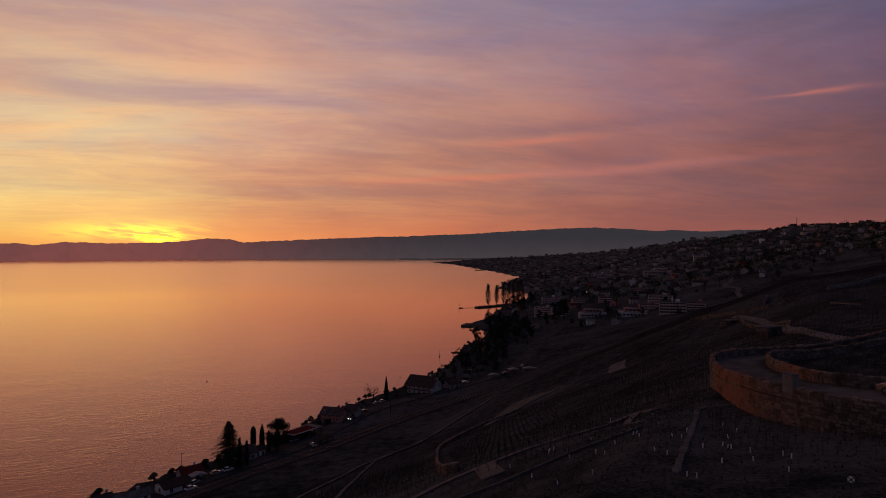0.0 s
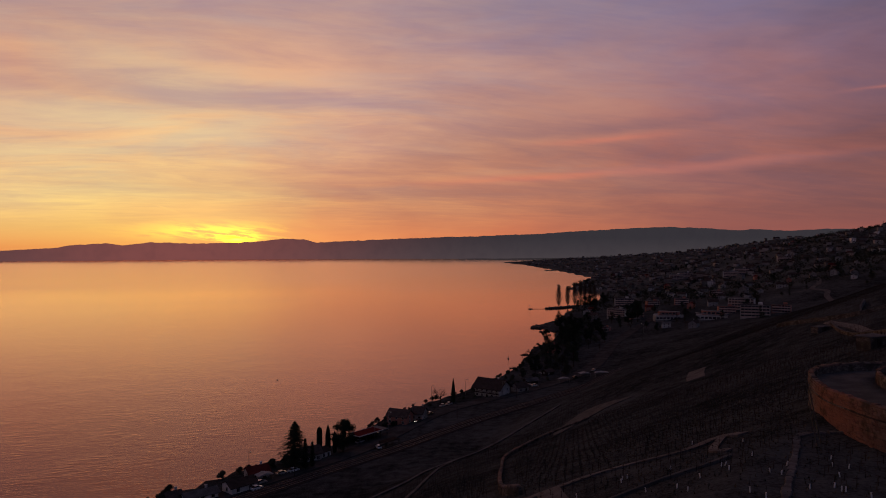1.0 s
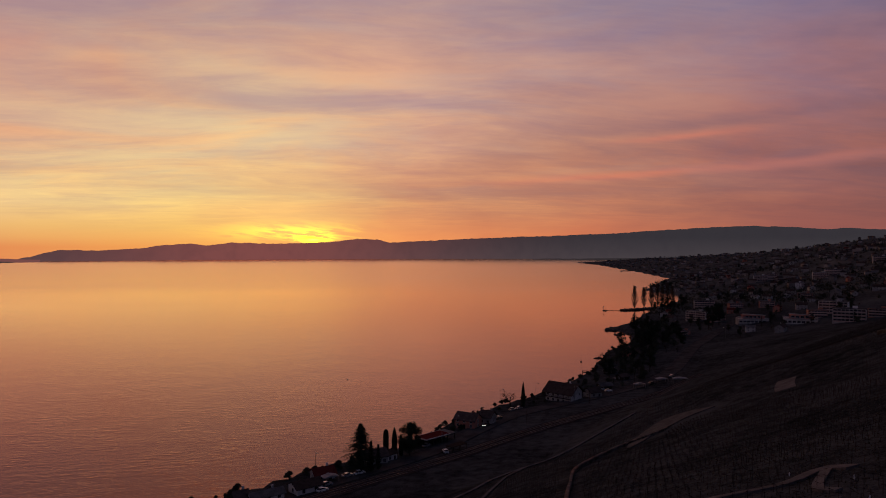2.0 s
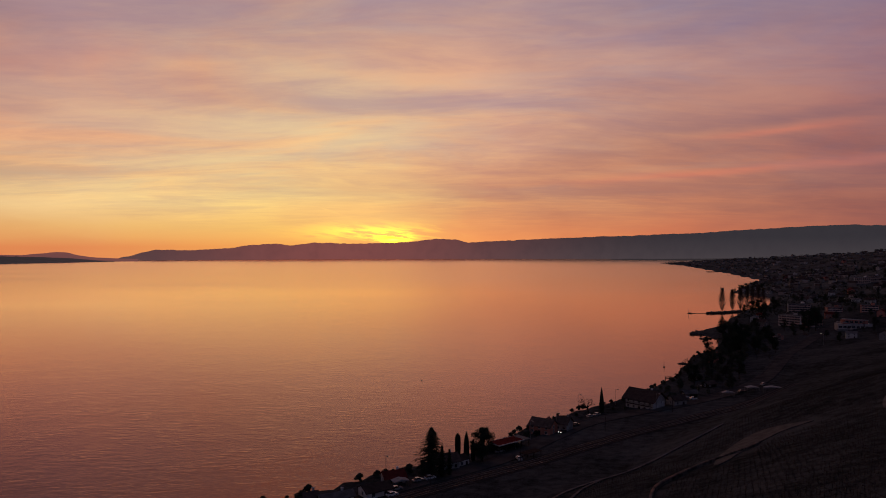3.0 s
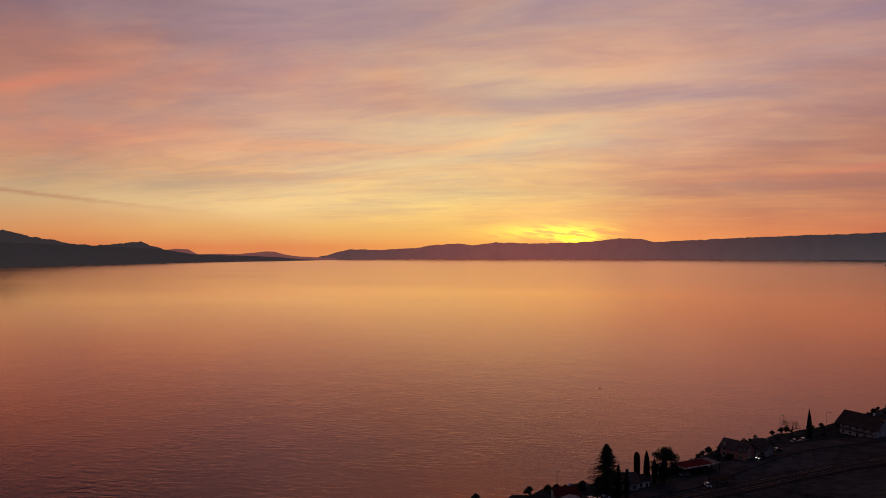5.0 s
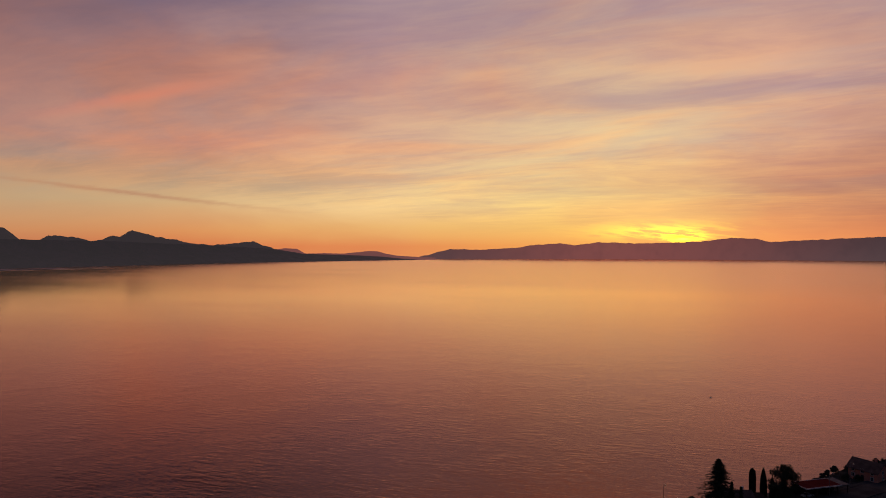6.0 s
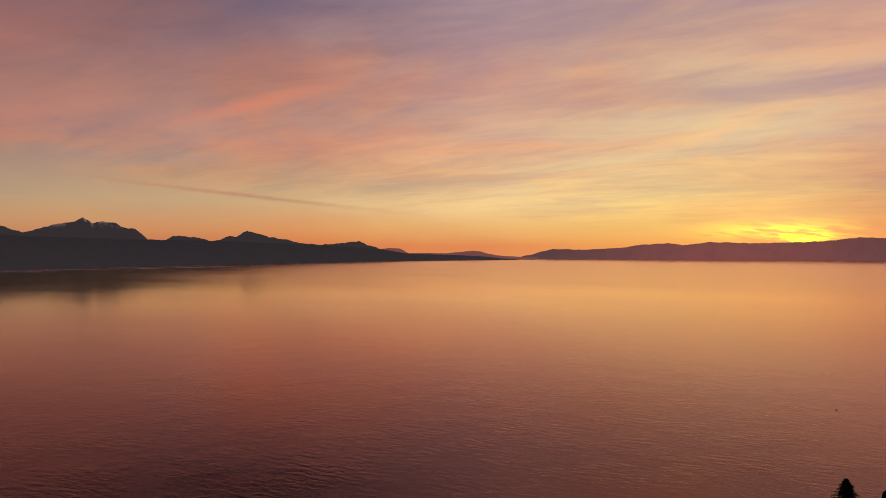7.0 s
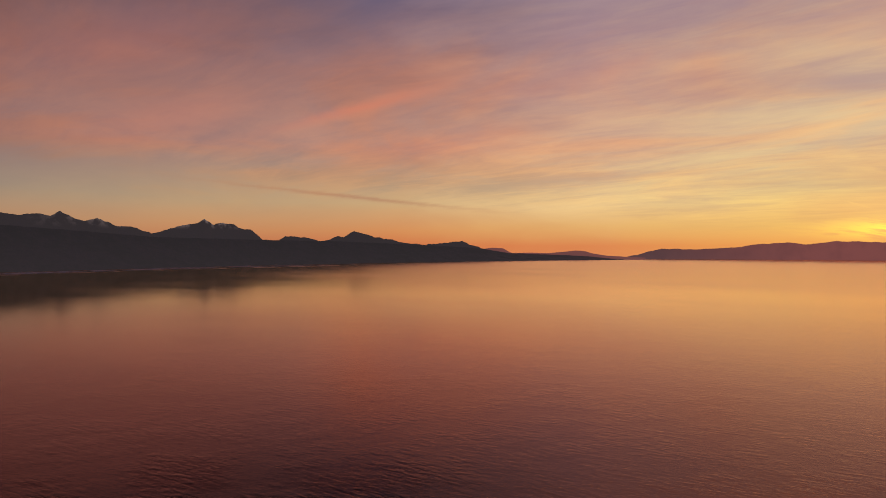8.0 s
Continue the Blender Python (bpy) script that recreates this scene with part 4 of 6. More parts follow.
# dry winter weeds between the rows on the nearer terraces
tr = rng.random(14000) ** 0.7 * 165 + 22
tb = np.radians(rng.uniform(-25, 62, tr.size))
tx, ty = tr * np.sin(tb), tr * np.cos(tb)
td = shore_distance(tx, ty)
ok = td > 85
for q in smooth_line(((OUTER + INNER) / 2)[:, :2], 3.0):
    ok &= np.hypot(tx - q[0], ty - q[1]) > 5.5
tx, ty = tx[ok], ty[ok]
nt = len(tx)
root = np.stack([tx, ty, ground_z(tx, ty) - 0.04], 1)
tuft_v, tuft_f = [], []
for k in range(4):
    ang = rng.uniform(0, 6.283, nt)
    out = np.stack([np.cos(ang), np.sin(ang), np.zeros(nt)], 1)
    across_ = np.stack([-out[:, 1], out[:, 0], np.zeros(nt)], 1) * rng.uniform(0.03, 0.09, nt)[:, None]
    tip = root + out * rng.uniform(0.05, 0.25, nt)[:, None] + np.stack([np.zeros(nt), np.zeros(nt), rng.uniform(0.10, 0.34, nt)], 1)
    o = 3 * nt * k
    tuft_v += [root + across_, root - across_, tip]
    tuft_f.append(np.stack([o + np.arange(nt), o + nt + np.arange(nt), o + 2 * nt + np.arange(nt)], 1))
M_WEED = rough_surface("dry_winter_grass", (0.035, 0.032, 0.024), (0.12, 0.11, 0.09), 1.2, 0.9, 7.0, 0.01, 0.0)
weeds = new("weeds", mesh_from("weeds", np.concatenate(tuft_v), np.concatenate(tuft_f), M_WEED))
tagged(weeds, "tufts of dry winter grass and weeds between the vine rows", "grass", kind="stuff")

# white tubes round young vines
guard_mesh = Geo().tube([(0, 0, -0.1), (0, 0, 0.38)], [0.052, 0.048], 8).mesh("tube", M_GUARD)
cap_mesh = Geo().tube([(0, 0, 0.5), (0, 0, 0.85)], [0.02, 0.02], 5).mesh("stake", M_VINE)
guard = None
for j in range(46):
    x, y = 20 + rng.normal(0, 7.5), 62 + rng.normal(0, 8.5)
    if y < 48 or x > 30 or x < 6:
        continue
    m = pose(x, y, gz(x, y), rng.normal(0, 5), rng.normal(0, 5), rng.uniform(0, 360))
    if guard is None:
        guard = thing("vine_guard", "white plastic tube round a young vine", "plant guard", m, "vine guards")
        part("tube", guard_mesh, guard), part("stake", cap_mesh, guard)
    else:
        copy_thing(guard, m)


# ---- trees ----
def conifer(name, label, h, spread, seed, whorls=40, per=8, sprigs=9):
    r = random.Random(seed)
    ob = thing(name, label, "tree")
    part("trunk", Geo().tube([(0, 0, -0.6), (0.05, 0.02, h * 0.5), (0, 0, h)], [h * 0.018, h * 0.011, 0.03], 7).mesh("trunk", M_BARK), ob)
    g = Geo()
    for w in range(whorls):
        f = (w + r.random() * 0.6) / whorls
        z = h * (0.07 + 0.93 * f)
        reach = spread * ((1 - f) ** 0.72) * (0.66 + 0.5 * r.random()) * min(1, 0.62 + f * 1.9) + 0.12
        for k in range(per):
            a = 2 * math.pi * (k + r.random()) / per
            d = Vector((math.cos(a), math.sin(a), 0))
            long = reach * (0.55 + 0.6 * r.random())
            if r.random() < 0.18:
                continue
            for s in range(sprigs):
                u = (s + 0.6) / sprigs
                c = d * (long * u) + Vector((r.gauss(0, 0.10), r.gauss(0, 0.10), z - long * 0.22 * u * u + long * 0.1 * u + r.gauss(0, 0.08)))
                size = (0.46 - 0.12 * u) * (0.5 + h / 26)
                x = Vector((-d.y, d.x, 0)) * r.choice((-1, 1))
                g.leaf(c, (d + x * r.uniform(0.2, 0.9) + Vector((0, 0, r.uniform(-0.4, 0.1)))).normalized() * size, (x + Vector((0, 0, r.uniform(-0.5, 0.3)))).normalized() * size * 0.42)
    part("crown", g.mesh("crown", M_NEEDLE), ob)
    return ob


def cypress(name, label, h, wide, seed, flat_top=False, leaves=1500, tip=4.5):
    r = random.Random(seed)
    ob = thing(name, label, "tree")
    part("trunk", Geo().tube([(0, 0, -0.5), (0, 0, h * 0.6)], [0.2, 0.08], 6).mesh("trunk", M_BARK), ob)
    g = Geo()
    for _ in range(leaves):
        f = r.random()
        prof = min(1, 0.72 + f * 1.6) * (1 - f ** (16 if flat_top else tip)) + 0.03
        rad = wide / 2 * prof * (0.5 + 0.5 * r.random() ** 0.35)
        a = r.uniform(0, 6.283)
        d = Vector((math.cos(a), math.sin(a), 0))
        up = (Vector((0, 0, 1)) + d * r.uniform(-0.1, 0.35)).normalized()
        g.leaf(d * rad + Vector((0, 0, 0.25 + f * (h - 0.5))), up * r.uniform(0.25, 0.6), Vector((-d.y, d.x, 0)) * r.uniform(0.07, 0.16))
    part("crown", g.mesh("crown", M_NEEDLE), ob)
    return ob


def leafy(name, label, h, wide, seed, clumps=16, leaves=110, low=0.3, size=0.32, mat=None, squash=0.8):
    """A round evergreen: trunk, limbs and a crown of many leaf clumps with gaps between them."""
    r = random.Random(seed)
    ob = thing(name, label, "tree")
    t, g = Geo(), Geo()
    t.tube([(0, 0, -0.5), (r.gauss(0, 0.1), r.gauss(0, 0.1), h * low), (0, 0, h * 0.75)], [h * 0.025, h * 0.02, 0.04], 7)
    for _ in range(clumps):
        a, f, e = r.uniform(0, 6.283), r.random(), r.random() ** 0.5
        z = h * (low + (1 - low) * (0.08 + 0.84 * f))
        rad = wide / 2 * e * math.sqrt(max(0.05, 1 - (2 * f - 0.9) ** 2)) * 0.85
        c = Vector((math.cos(a) * rad, math.sin(a) * rad, z))
        t.tube([(0, 0, h * low * 0.9 + (z - h * low) * 0.35), c * 0.6 + Vector((0, 0, z * 0.35)), c], [h * 0.01, h * 0.007, 0.02], 4)
        cr = wide * r.uniform(0.13, 0.23)
        for _ in range(leaves):
            v = Vector((r.gauss(0, 1), r.gauss(0, 1), r.gauss(0, squash)))
            v = v.normalized() * cr * (0.35 + 0.65 * r.random() ** 0.6)
            v.z *= squash
            p, q = Vector((r.gauss(0, 1), r.gauss(0, 1), r.gauss(0, 0.7))).normalized(), Vector((r.gauss(0, 1), r.gauss(0, 1), r.gauss(0, 1))).normalized()
            g.leaf(c + v, p * size * r.uniform(0.6, 1.2), q * size * 0.5)
    part("trunk", t.mesh("trunk", M_BARK), ob)
    part("crown", g.mesh("crown", mat or M_LEAF), ob)
    return ob


def bare_tree(name, label, h, seed, upright=0.35, depth=5, trunk=0.22):
    r = random.Random(seed)
    ob = thing(name, label, "tree")
    t, g = Geo(), Geo()

    def grow(p, d, length, rad, level):
        q = p + d * length * 0.5 + Vector((r.gauss(0, 0.06), r.gauss(0, 0.06), 0)) * length
        e = q + (d + Vector((r.gauss(0, 0.18), r.gauss(0, 0.18), 0.05))).normalized() * length * 0.5
        (t if level == 0 else g).tube([p, q, e], [rad, rad * 0.82, rad * 0.62], 6 if level < 2 else 3)
        if level < depth:
            for _ in range(r.choice((2, 3, 3)) if level else 4):
                v = Vector((r.gauss(0, 1), r.gauss(0, 1), upright + r.gauss(0, 0.45)))
                grow(p + (e - p) * r.uniform(0.55, 1.0), (d * 0.55 + v.normalized() * 0.75).normalized(), length * r.uniform(0.58, 0.8), rad * 0.58, level + 1)
    grow(Vector((0, 0, -0.4)), Vector((0, 0, 1)), h * 0.3, trunk, 0)
    part("trunk", t.mesh("trunk", M_BARK), ob)
    part("crown", g.mesh("crown", M_BARK), ob, "bare leafless branches")
    return ob


def poplar(name, label, h, seed):
    r = random.Random(seed)
    ob = thing(name, label, "tree")
    part("trunk", Geo().tube([(0, 0, -0.5), (0, 0, h * 0.5), (0.1, 0, h)], [0.45, 0.25, 0.03], 7).mesh("trunk", M_BARK), ob)
    g = Geo()
    for _ in range(260):
        f = r.random() ** 0.9
        z = h * (0.05 + 0.82 * f)
        a = r.uniform(0, 6.283)
        d = Vector((math.cos(a), math.sin(a), 0))
        long = h * 0.23 * (1 - 0.72 * f) * min(1, 0.5 + 2.5 * f) * r.uniform(0.7, 1.3)
        p = Vector((0, 0, z))
        e = p + d * long * 0.70 + Vector((0, 0, long))
        g.tube([p, p + d * long * 0.3 + Vector((0, 0, long * 0.4)), e], [0.09, 0.06, 0.02], 3)
        for _ in range(9):
            c = p.lerp(e, r.uniform(0.3, 1.0))
            v = Vector((r.gauss(0, 0.4), r.gauss(0, 0.4), 1)).normalized()
            g.leaf(c + v * 0.5, v * r.uniform(0.4, 0.9), Vector((-d.y, d.x, 0)) * 0.055)
    part("crown", g.mesh("crown", M_TWIG), ob, "tall column of bare upright twigs")
    return ob


def put(ob, x, y, turn=0.0, scale=1.0, sink=0.0):
    ob.matrix_basis = pose(x, y, max(gz(x, y), 0.3) - sink, 0, 0, turn) @ Matrix.Scale(scale, 4)
    return ob


def copy_at(ob, x, y, turn=0.0, scale=1.0, z=None):
    """A copy at a plan place, with its own size."""
    c = copy_thing(ob, Matrix.Identity(4))
    c.matrix_basis = pose(x, y, max(gz(x, y), 0.3) if z is None else z, 0, 0, turn) @ Matrix.Scale(scale, 4)
    return c


put(conifer("conifer", "tall dark spruce with drooping boughs on the shore", 18.2, 9.4, 3, 32, 13, 16), -83.2, 267.5)
small_conifer = put(conifer("conifer", "slim dark young conifer beside the tall spruce", 12.0, 1.9, 4, 40, 7, 6), -78.6, 266.0)
copy_at(small_conifer, -76.5, 268.5, 70, 0.85)
put(cypress("cypress", "clipped flat-topped column of dark cypress", 10.5, 2.3, 5, True, 2200), -80.6, 292.5)
put(cypress("cypress", "slim dark cypress with a rounded tip", 11.5, 2.3, 6, False, 2200), -76.6, 291.5)
put(cypress("cypress", "short dark cypress close to a pine", 9.0, 1.8, 7), -73.6, 291.0)
put(leafy("pine", "broad dark pine with a rounded crown on the shore", 15.0, 10.0, 8, 44, 150, 0.12, 0.36, M_NEEDLE), -69.6, 289.5)
put(cypress("cypress", "tall pointed dark cypress beside the shore road", 13.2, 2.5, 9, False, 2200, 2.2), -32.0, 388.5)
put(bare_tree("bare_tree", "leafless spreading tree beside the shore road", 14.0, 10, 0.25, 5, 0.42), -39.0, 389.0, 40)
put(bare_tree("bare_tree", "gnarled leafless tree at the water's edge", 13.0, 12, 0.2, 5, 0.42), 13.5, 545.0, 10)
bush = put(leafy("bush", "round dark evergreen bush in a shore garden", 3.2, 4.4, 13, 26, 80, 0.02, 0.26), -99.5, 262.0)
for x, y, s in [(-93, 270, 1.0), (-89.5, 274, 0.8), (-115.5, 228, 1.35), (-120, 240, 0.9), (-107.5, 256, 0.9), (-84, 279, 0.9), (-60, 334, 0.8), (-56.5, 336, 0.7), (-44, 379, 0.5), (-27, 397, 0.45), (-21, 401, 0.45), (-36, 381, 0.4)]:
    copy_at(bush, x, y, s * 200, s)
shrub_rng = random.Random(21)
for q in smooth_line(SHORE[5:18], 5.5):
    if shrub_rng.random() < 0.75:
        x, y = q[0] + shrub_rng.uniform(2.5, 8), q[1] - shrub_rng.uniform(0, 3)
        copy_at(bush, x, y, shrub_rng.uniform(0, 360), shrub_rng.uniform(0.35, 0.85))
poplar_a = put(poplar("poplar", "tall bare poplar on the harbour mole", 36, 14), 67, 1022)
poplar_b = put(poplar("poplar", "tall slender bare poplar on the harbour mole", 33, 15), 81, 1040)
for x, y, s in [(92, 1048, 1.0), (101, 1055, 1.05), (109, 1062, 0.95), (117, 1072, 1.0), (124, 1078, 0.9)]:
    copy_at(poplar_b if s < 1 else poplar_a, x, y, x * 37, s)

# two slender poles leaning out of the vines beside the hairpin
for foot, head in (((29.3, 73.7, 71.8), (25.5, 67.7, 79.3)), ((28.6, 72.9, 71.8), (25.9, 68.3, 77.6))):
    pole_ = thing("leaning_pole", "slender pale pole leaning out of the vines", "pole", pose(*foot), "leaning poles")
    part("shaft", Geo().tube([(0, 0, 0), tuple(h - f for f, h in zip(foot, head))], [0.06, 0.045], 6).mesh("shaft", M_PALE), pole_)

# a round marker on a thin post among the vines
marker = thing("field_marker", "round pale disc with a dark cross on a thin post", "marker", pose(24.0, 40.5, gz(24.0, 40.5), 0, 0, -31))
part("post", Geo().tube([(0, 0, -0.4), (0, 0, 1.15)], [0.025, 0.025], 6).mesh("post", M_TIMBER), marker)
disc = part("disc", Geo().tube([(0, -0.04, 1.1), (0, -0.07, 1.1)], [0.19, 0.19], 16).mesh("disc", M_GUARD), marker)
for turn in (45, -45):
    part("cross_bar", Geo().box(-0.18, -0.085, -0.025, 0.18, -0.072, 0.025).mesh("cross_bar", M_VINE), disc, "", pose(0, 0, 1.1, 0, turn, 0))


# ---- houses ----
def window_mesh(w, h):
    """A window that faces -y, its sill at z 0: frame, mullion and pane."""
    g = Geo()
    xs = [-w / 2 - 0.08, -w / 2 + 0.05, -0.03, 0.03, w / 2 - 0.05, w / 2 + 0.08]
    zs = [-0.12, 0.03, h - 0.05, h + 0.08]
    seen = {}

    def at(x, y, z):
        if (x, y, z) not in seen:
            seen[x, y, z] = len(g.v)
            g.v.append((x, y, z))
        return seen[x, y, z]

    def face(slot, *corners):
        g.f.append(tuple(at(*c) for c in corners))
        g.k.append(slot)
    depth = [[-0.01 if i in (1, 3) and j == 1 else -0.07 for j in range(3)] for i in range(5)]
    for i in range(5):
        for j in range(3):
            x0, x1, z0, z1, y = xs[i], xs[i + 1], zs[j], zs[j + 1], depth[i][j]
            face(int(y > -0.05), (x0, y, z0), (x1, y, z0), (x1, y, z1), (x0, y, z1))
            right = depth[i + 1][j] if i < 4 else 0.03
            above = depth[i][j + 1] if j < 2 else 0.03
            if right != y:
                face(0, (x1, y, z0), (x1, right, z0), (x1, right, z1), (x1, y, z1))
            if above != y:
                face(0, (x0, y, z1), (x1, y, z1), (x1, above, z1), (x0, above, z1))
            if i == 0:
                face(0, (x0, 0.03, z0), (x0, y, z0), (x0, y, z1), (x0, 0.03, z1))
            if j == 0:
                face(0, (x0, 0.03, z0), (x1, 0.03, z0), (x1, y, z0), (x0, y, z0))
    return g.mesh("window", M_FRAME, M_GLASS)


WINDOWS = {}


def window(parent, x, y, z, turn, w=1.1, h=1.35):
    if (w, h) not in WINDOWS:
        WINDOWS[w, h] = window_mesh(w, h)
    return part("window", WINDOWS[w, h], parent, "", pose(x, y, z, 0, 0, turn))


def house(name, label, w, l, h, rise, wall_mat, roof_mat, floors=2, cols=3, ends=1, chimney=True, over=0.7, balcony=False, group=""):
    """A house with its ridge along x: w long, l deep, walls h high, a gabled roof that rises by rise."""
    ob = thing(name, label, "house", None, group)
    g = Geo().prism([(-l / 2, -1.5), (l / 2, -1.5), (l / 2, h), (0, h + rise), (-l / 2, h)], -w / 2, w / 2)
    g.v = [(y, x, z) for x, y, z in g.v]
    g.f = [f[::-1] for f in g.f]
    part("wall", g.mesh("wall", wall_mat), ob)
    k = rise / (l / 2)
    r = Geo()
    for s in (-1, 1):
        y1, z1 = s * (l / 2 + over), h - over * k
        p = [(-w / 2 - over, 0, h + rise), (w / 2 + over, 0, h + rise), (w / 2 + over, y1, z1), (-w / 2 - over, y1, z1)]
        q = [(x, y, z + 0.28) for x, y, z in p]
        r.add([(x, y, z + 0.04) for x, y, z in p] + q, [(4, 5, 6, 7), (3, 2, 1, 0), (0, 1, 5, 4), (1, 2, 6, 5), (2, 3, 7, 6), (3, 0, 4, 7)])
    part("roof", r.mesh("roof", roof_mat), ob)
    if chimney:
        part("chimney", Geo().box(w * 0.2, 0.4, h + rise * 0.3, w * 0.2 + 0.7, 1.1, h + rise + 0.9).box(w * 0.2 - 0.1, 0.3, h + rise + 0.9, w * 0.2 + 0.8, 1.2, h + rise + 1.05).mesh("chimney", wall_mat), ob)
    step = h / floors
    for f in range(floors):
        z = f * step + 0.9
        for c in range(cols):
            x = (c + 0.5) / cols * w - w / 2
            for s, turn in ((-1, 0), (1, 180)):
                if f == 0 and c == cols // 2 and s == -1:
                    part("door", Geo().box(x - 0.55, -l / 2 - 0.06, 0.0, x + 0.55, -l / 2 + 0.02, 2.1).mesh("door", M_TIMBER), ob)
                else:
                    window(ob, x, s * (l / 2 + 0.03), z, turn)
        for c in range(ends):
            y = (c + 0.5) / ends * l - l / 2
            window(ob, -w / 2 - 0.03, y, z, -90)
            window(ob, w / 2 + 0.03, y, z, 90)
        if balcony and f:
            b = Geo().box(-w / 2, -l / 2 - 1.4, f * step - 0.12, w / 2, -l / 2, f * step + 0.06)
            part("balcony", b.mesh("balcony", M_TIMBER), ob)
            rail = Geo().box(-w / 2, -l / 2 - 1.4, f * step + 0.9, w / 2, -l / 2 - 1.32, f * step + 1.0)
            for j in range(int(w * 2)):
                rail.box(-w / 2 + j * 0.5, -l / 2 - 1.39, f * step, -w / 2 + j * 0.5 + 0.07, -l / 2 - 1.33, f * step + 0.95)
            part("balustrade", rail.mesh("balustrade", M_TIMBER), ob)
    return ob


M_BAND = rough_surface("pale_pink_render", (0.50, 0.37, 0.33), (0.66, 0.50, 0.45), 0.5, 0.85, 6.0, 0.01, 0.1)


def flats(name, label, w, l, floors, wall_mat, group=""):
    """A block of flats with a balcony band on each floor."""
    ob = thing(name, label, "apartment building", None, group)
    h = floors * 2.9
    part("wall", Geo().box(-w / 2, -l / 2, -2.5, w / 2, l / 2, h).mesh("wall", wall_mat), ob)
    part("roof", Geo().box(-w / 2 - 0.4, -l / 2 - 0.4, h + 0.01, w / 2 + 0.4, l / 2 + 0.4, h + 0.45).mesh("roof", M_SLATE), ob)
    part("roof_housing", Geo().box(w * 0.1, -1.5, h + 0.46, w * 0.1 + 4, 1.8, h + 2.4).mesh("roof_housing", wall_mat), ob)
    for f in range(floors):
        z = f * 2.9
        b = Geo().box(-w / 2 + 0.3, -l / 2 - 1.5, z - 0.1, w / 2 - 0.3, -l / 2, z + 0.1).box(-w / 2 + 0.3, -l / 2 - 1.5, z + 0.1, w / 2 - 0.3, -l / 2 - 1.38, z + 1.0)
        part("balcony", b.mesh("balcony", M_BAND), ob, "pale pink balcony band")
        n = int(w / 3.2)
        for c in range(n):
            window(ob, (c + 0.5) / n * (w - 1) - (w - 1) / 2, -l / 2 - 0.03, z + 0.55, 0, 2.7, 1.9)
        for c in range(2):
            window(ob, -w / 2 - 0.03, (c - 0.5) * l * 0.45, z + 0.9, -90)
            window(ob, w / 2 + 0.03, (c - 0.5) * l * 0.45, z + 0.9, 90)
    return ob


# by the water
put(house("chalet", "large pale house with a broad brown roof and balconies", 16.5, 11.5, 6.2, 4.0, M_PLASTER, M_TILE, 2, 5, 2, True, 1.6, True), -11.0, 407, -30, 1.0, 0.9)
put(house("annex", "low grey annex with a pitched brown roof", 8, 6.5, 3.2, 2.0, M_TOWNWALL, M_TILE, 1, 2, 1, False), 5, 414, 40)
put(house("red_house", "salmon-coloured house with a dark gabled roof on the shore", 10.5, 8.0, 4.2, 2.6, M_WARM, M_TILE, 2, 3, 1), -54.0, 341, -18)
put(house("small_house", "narrow house with a steep dark roof and chimneys", 6, 6.5, 3.8, 2.4, M_TOWNWALL, M_TILE, 1, 2, 1), -45.5, 348, -18)
put(house("garage", "small white-walled garage with a dark roof", 5.4, 6.0, 2.8, 1.2, M_PLASTER, M_TILE, 1, 2, 1, False, 0.4), -77.5, 284, 60)
put(house("cottage", "low dark-roofed cottage behind the cypresses", 9, 7, 3.4, 2.2, M_PLASTER, M_TILE, 1, 3, 1), -81.5, 279, 40)
put(house("shore_house", "low house with a long dark roof at the lake's edge", 9.5, 7, 2.7, 1.5, M_PLASTER, M_TILE, 1, 2, 1, False), -95, 242, 50)
put(house("shore_house", "red-roofed bungalow beside the shore road", 7.5, 6.5, 2.7, 1.7, M_PLASTER, M_REDTILE, 1, 2, 1), -94.5, 257, 40)
put(house("boat_shed", "long low shed with a dark pitched roof", 11, 5, 2.3, 1.2, M_PLASTER, M_SLATE, 1, 3, 1, True), -105, 232, 48)
put(house("boat_shed", "small shed with a steep roof at the waterline", 4.5, 4.5, 2.3, 1.8, M_PLASTER, M_TILE, 1, 1, 1, True), -113, 229, 48)
put(house("red_cottage", "small red-walled house with a dark roof above the jetty", 10, 7, 3.8, 2.4, M_WARM, M_TILE, 1, 3, 1), 34, 575, 60)
for x, y, t, w in [(12, 438, 32, 8), (24, 470, 45, 7), (17, 497, 55, 8)]:
    put(house("shore_cabin", "small low dark-walled cabin among trees by the water", w, 5.0, 2.4, 1.3, M_TIMBER, M_TILE if w != 8 else M_SLATE, 1, 2, 1, False), x, y, t)

hall = thing("boathouse", "long open boathouse with a low red roof and pale eaves", "boathouse", pose(-63.6, 311.8, gz(-63.6, 311.8), 0, 0, 57))
part("roof", Geo().prism([(-9.0, 3.62), (5.8, 3.62), (5.8, 3.9), (-9.0, 3.9)], -3.4, 3.4).mesh("roof", M_REDTILE), hall)
part("end_roof", Geo().box(5.82, -3.9, 3.58, 9.2, 3.9, 3.86).mesh("end_roof", M_PALE), hall, "pale flat end of the roof")
for y in (-3.72, 3.42):
    part("eaves_board", Geo().box(-9.3, y, 3.6, 5.8, y + 0.3, 3.95).mesh("eaves_board", M_PLASTER), hall, "pale eaves board")
part("gable_edge", Geo().box(-9.3, -3.4, 3.6, -9.02, 3.4, 3.95).mesh("gable_edge", M_PLASTER), hall)
part("back_wall", Geo().box(-9.0, 3.0, -1, 9.0, 3.3, 3.58).mesh("back_wall", M_TIMBER), hall)
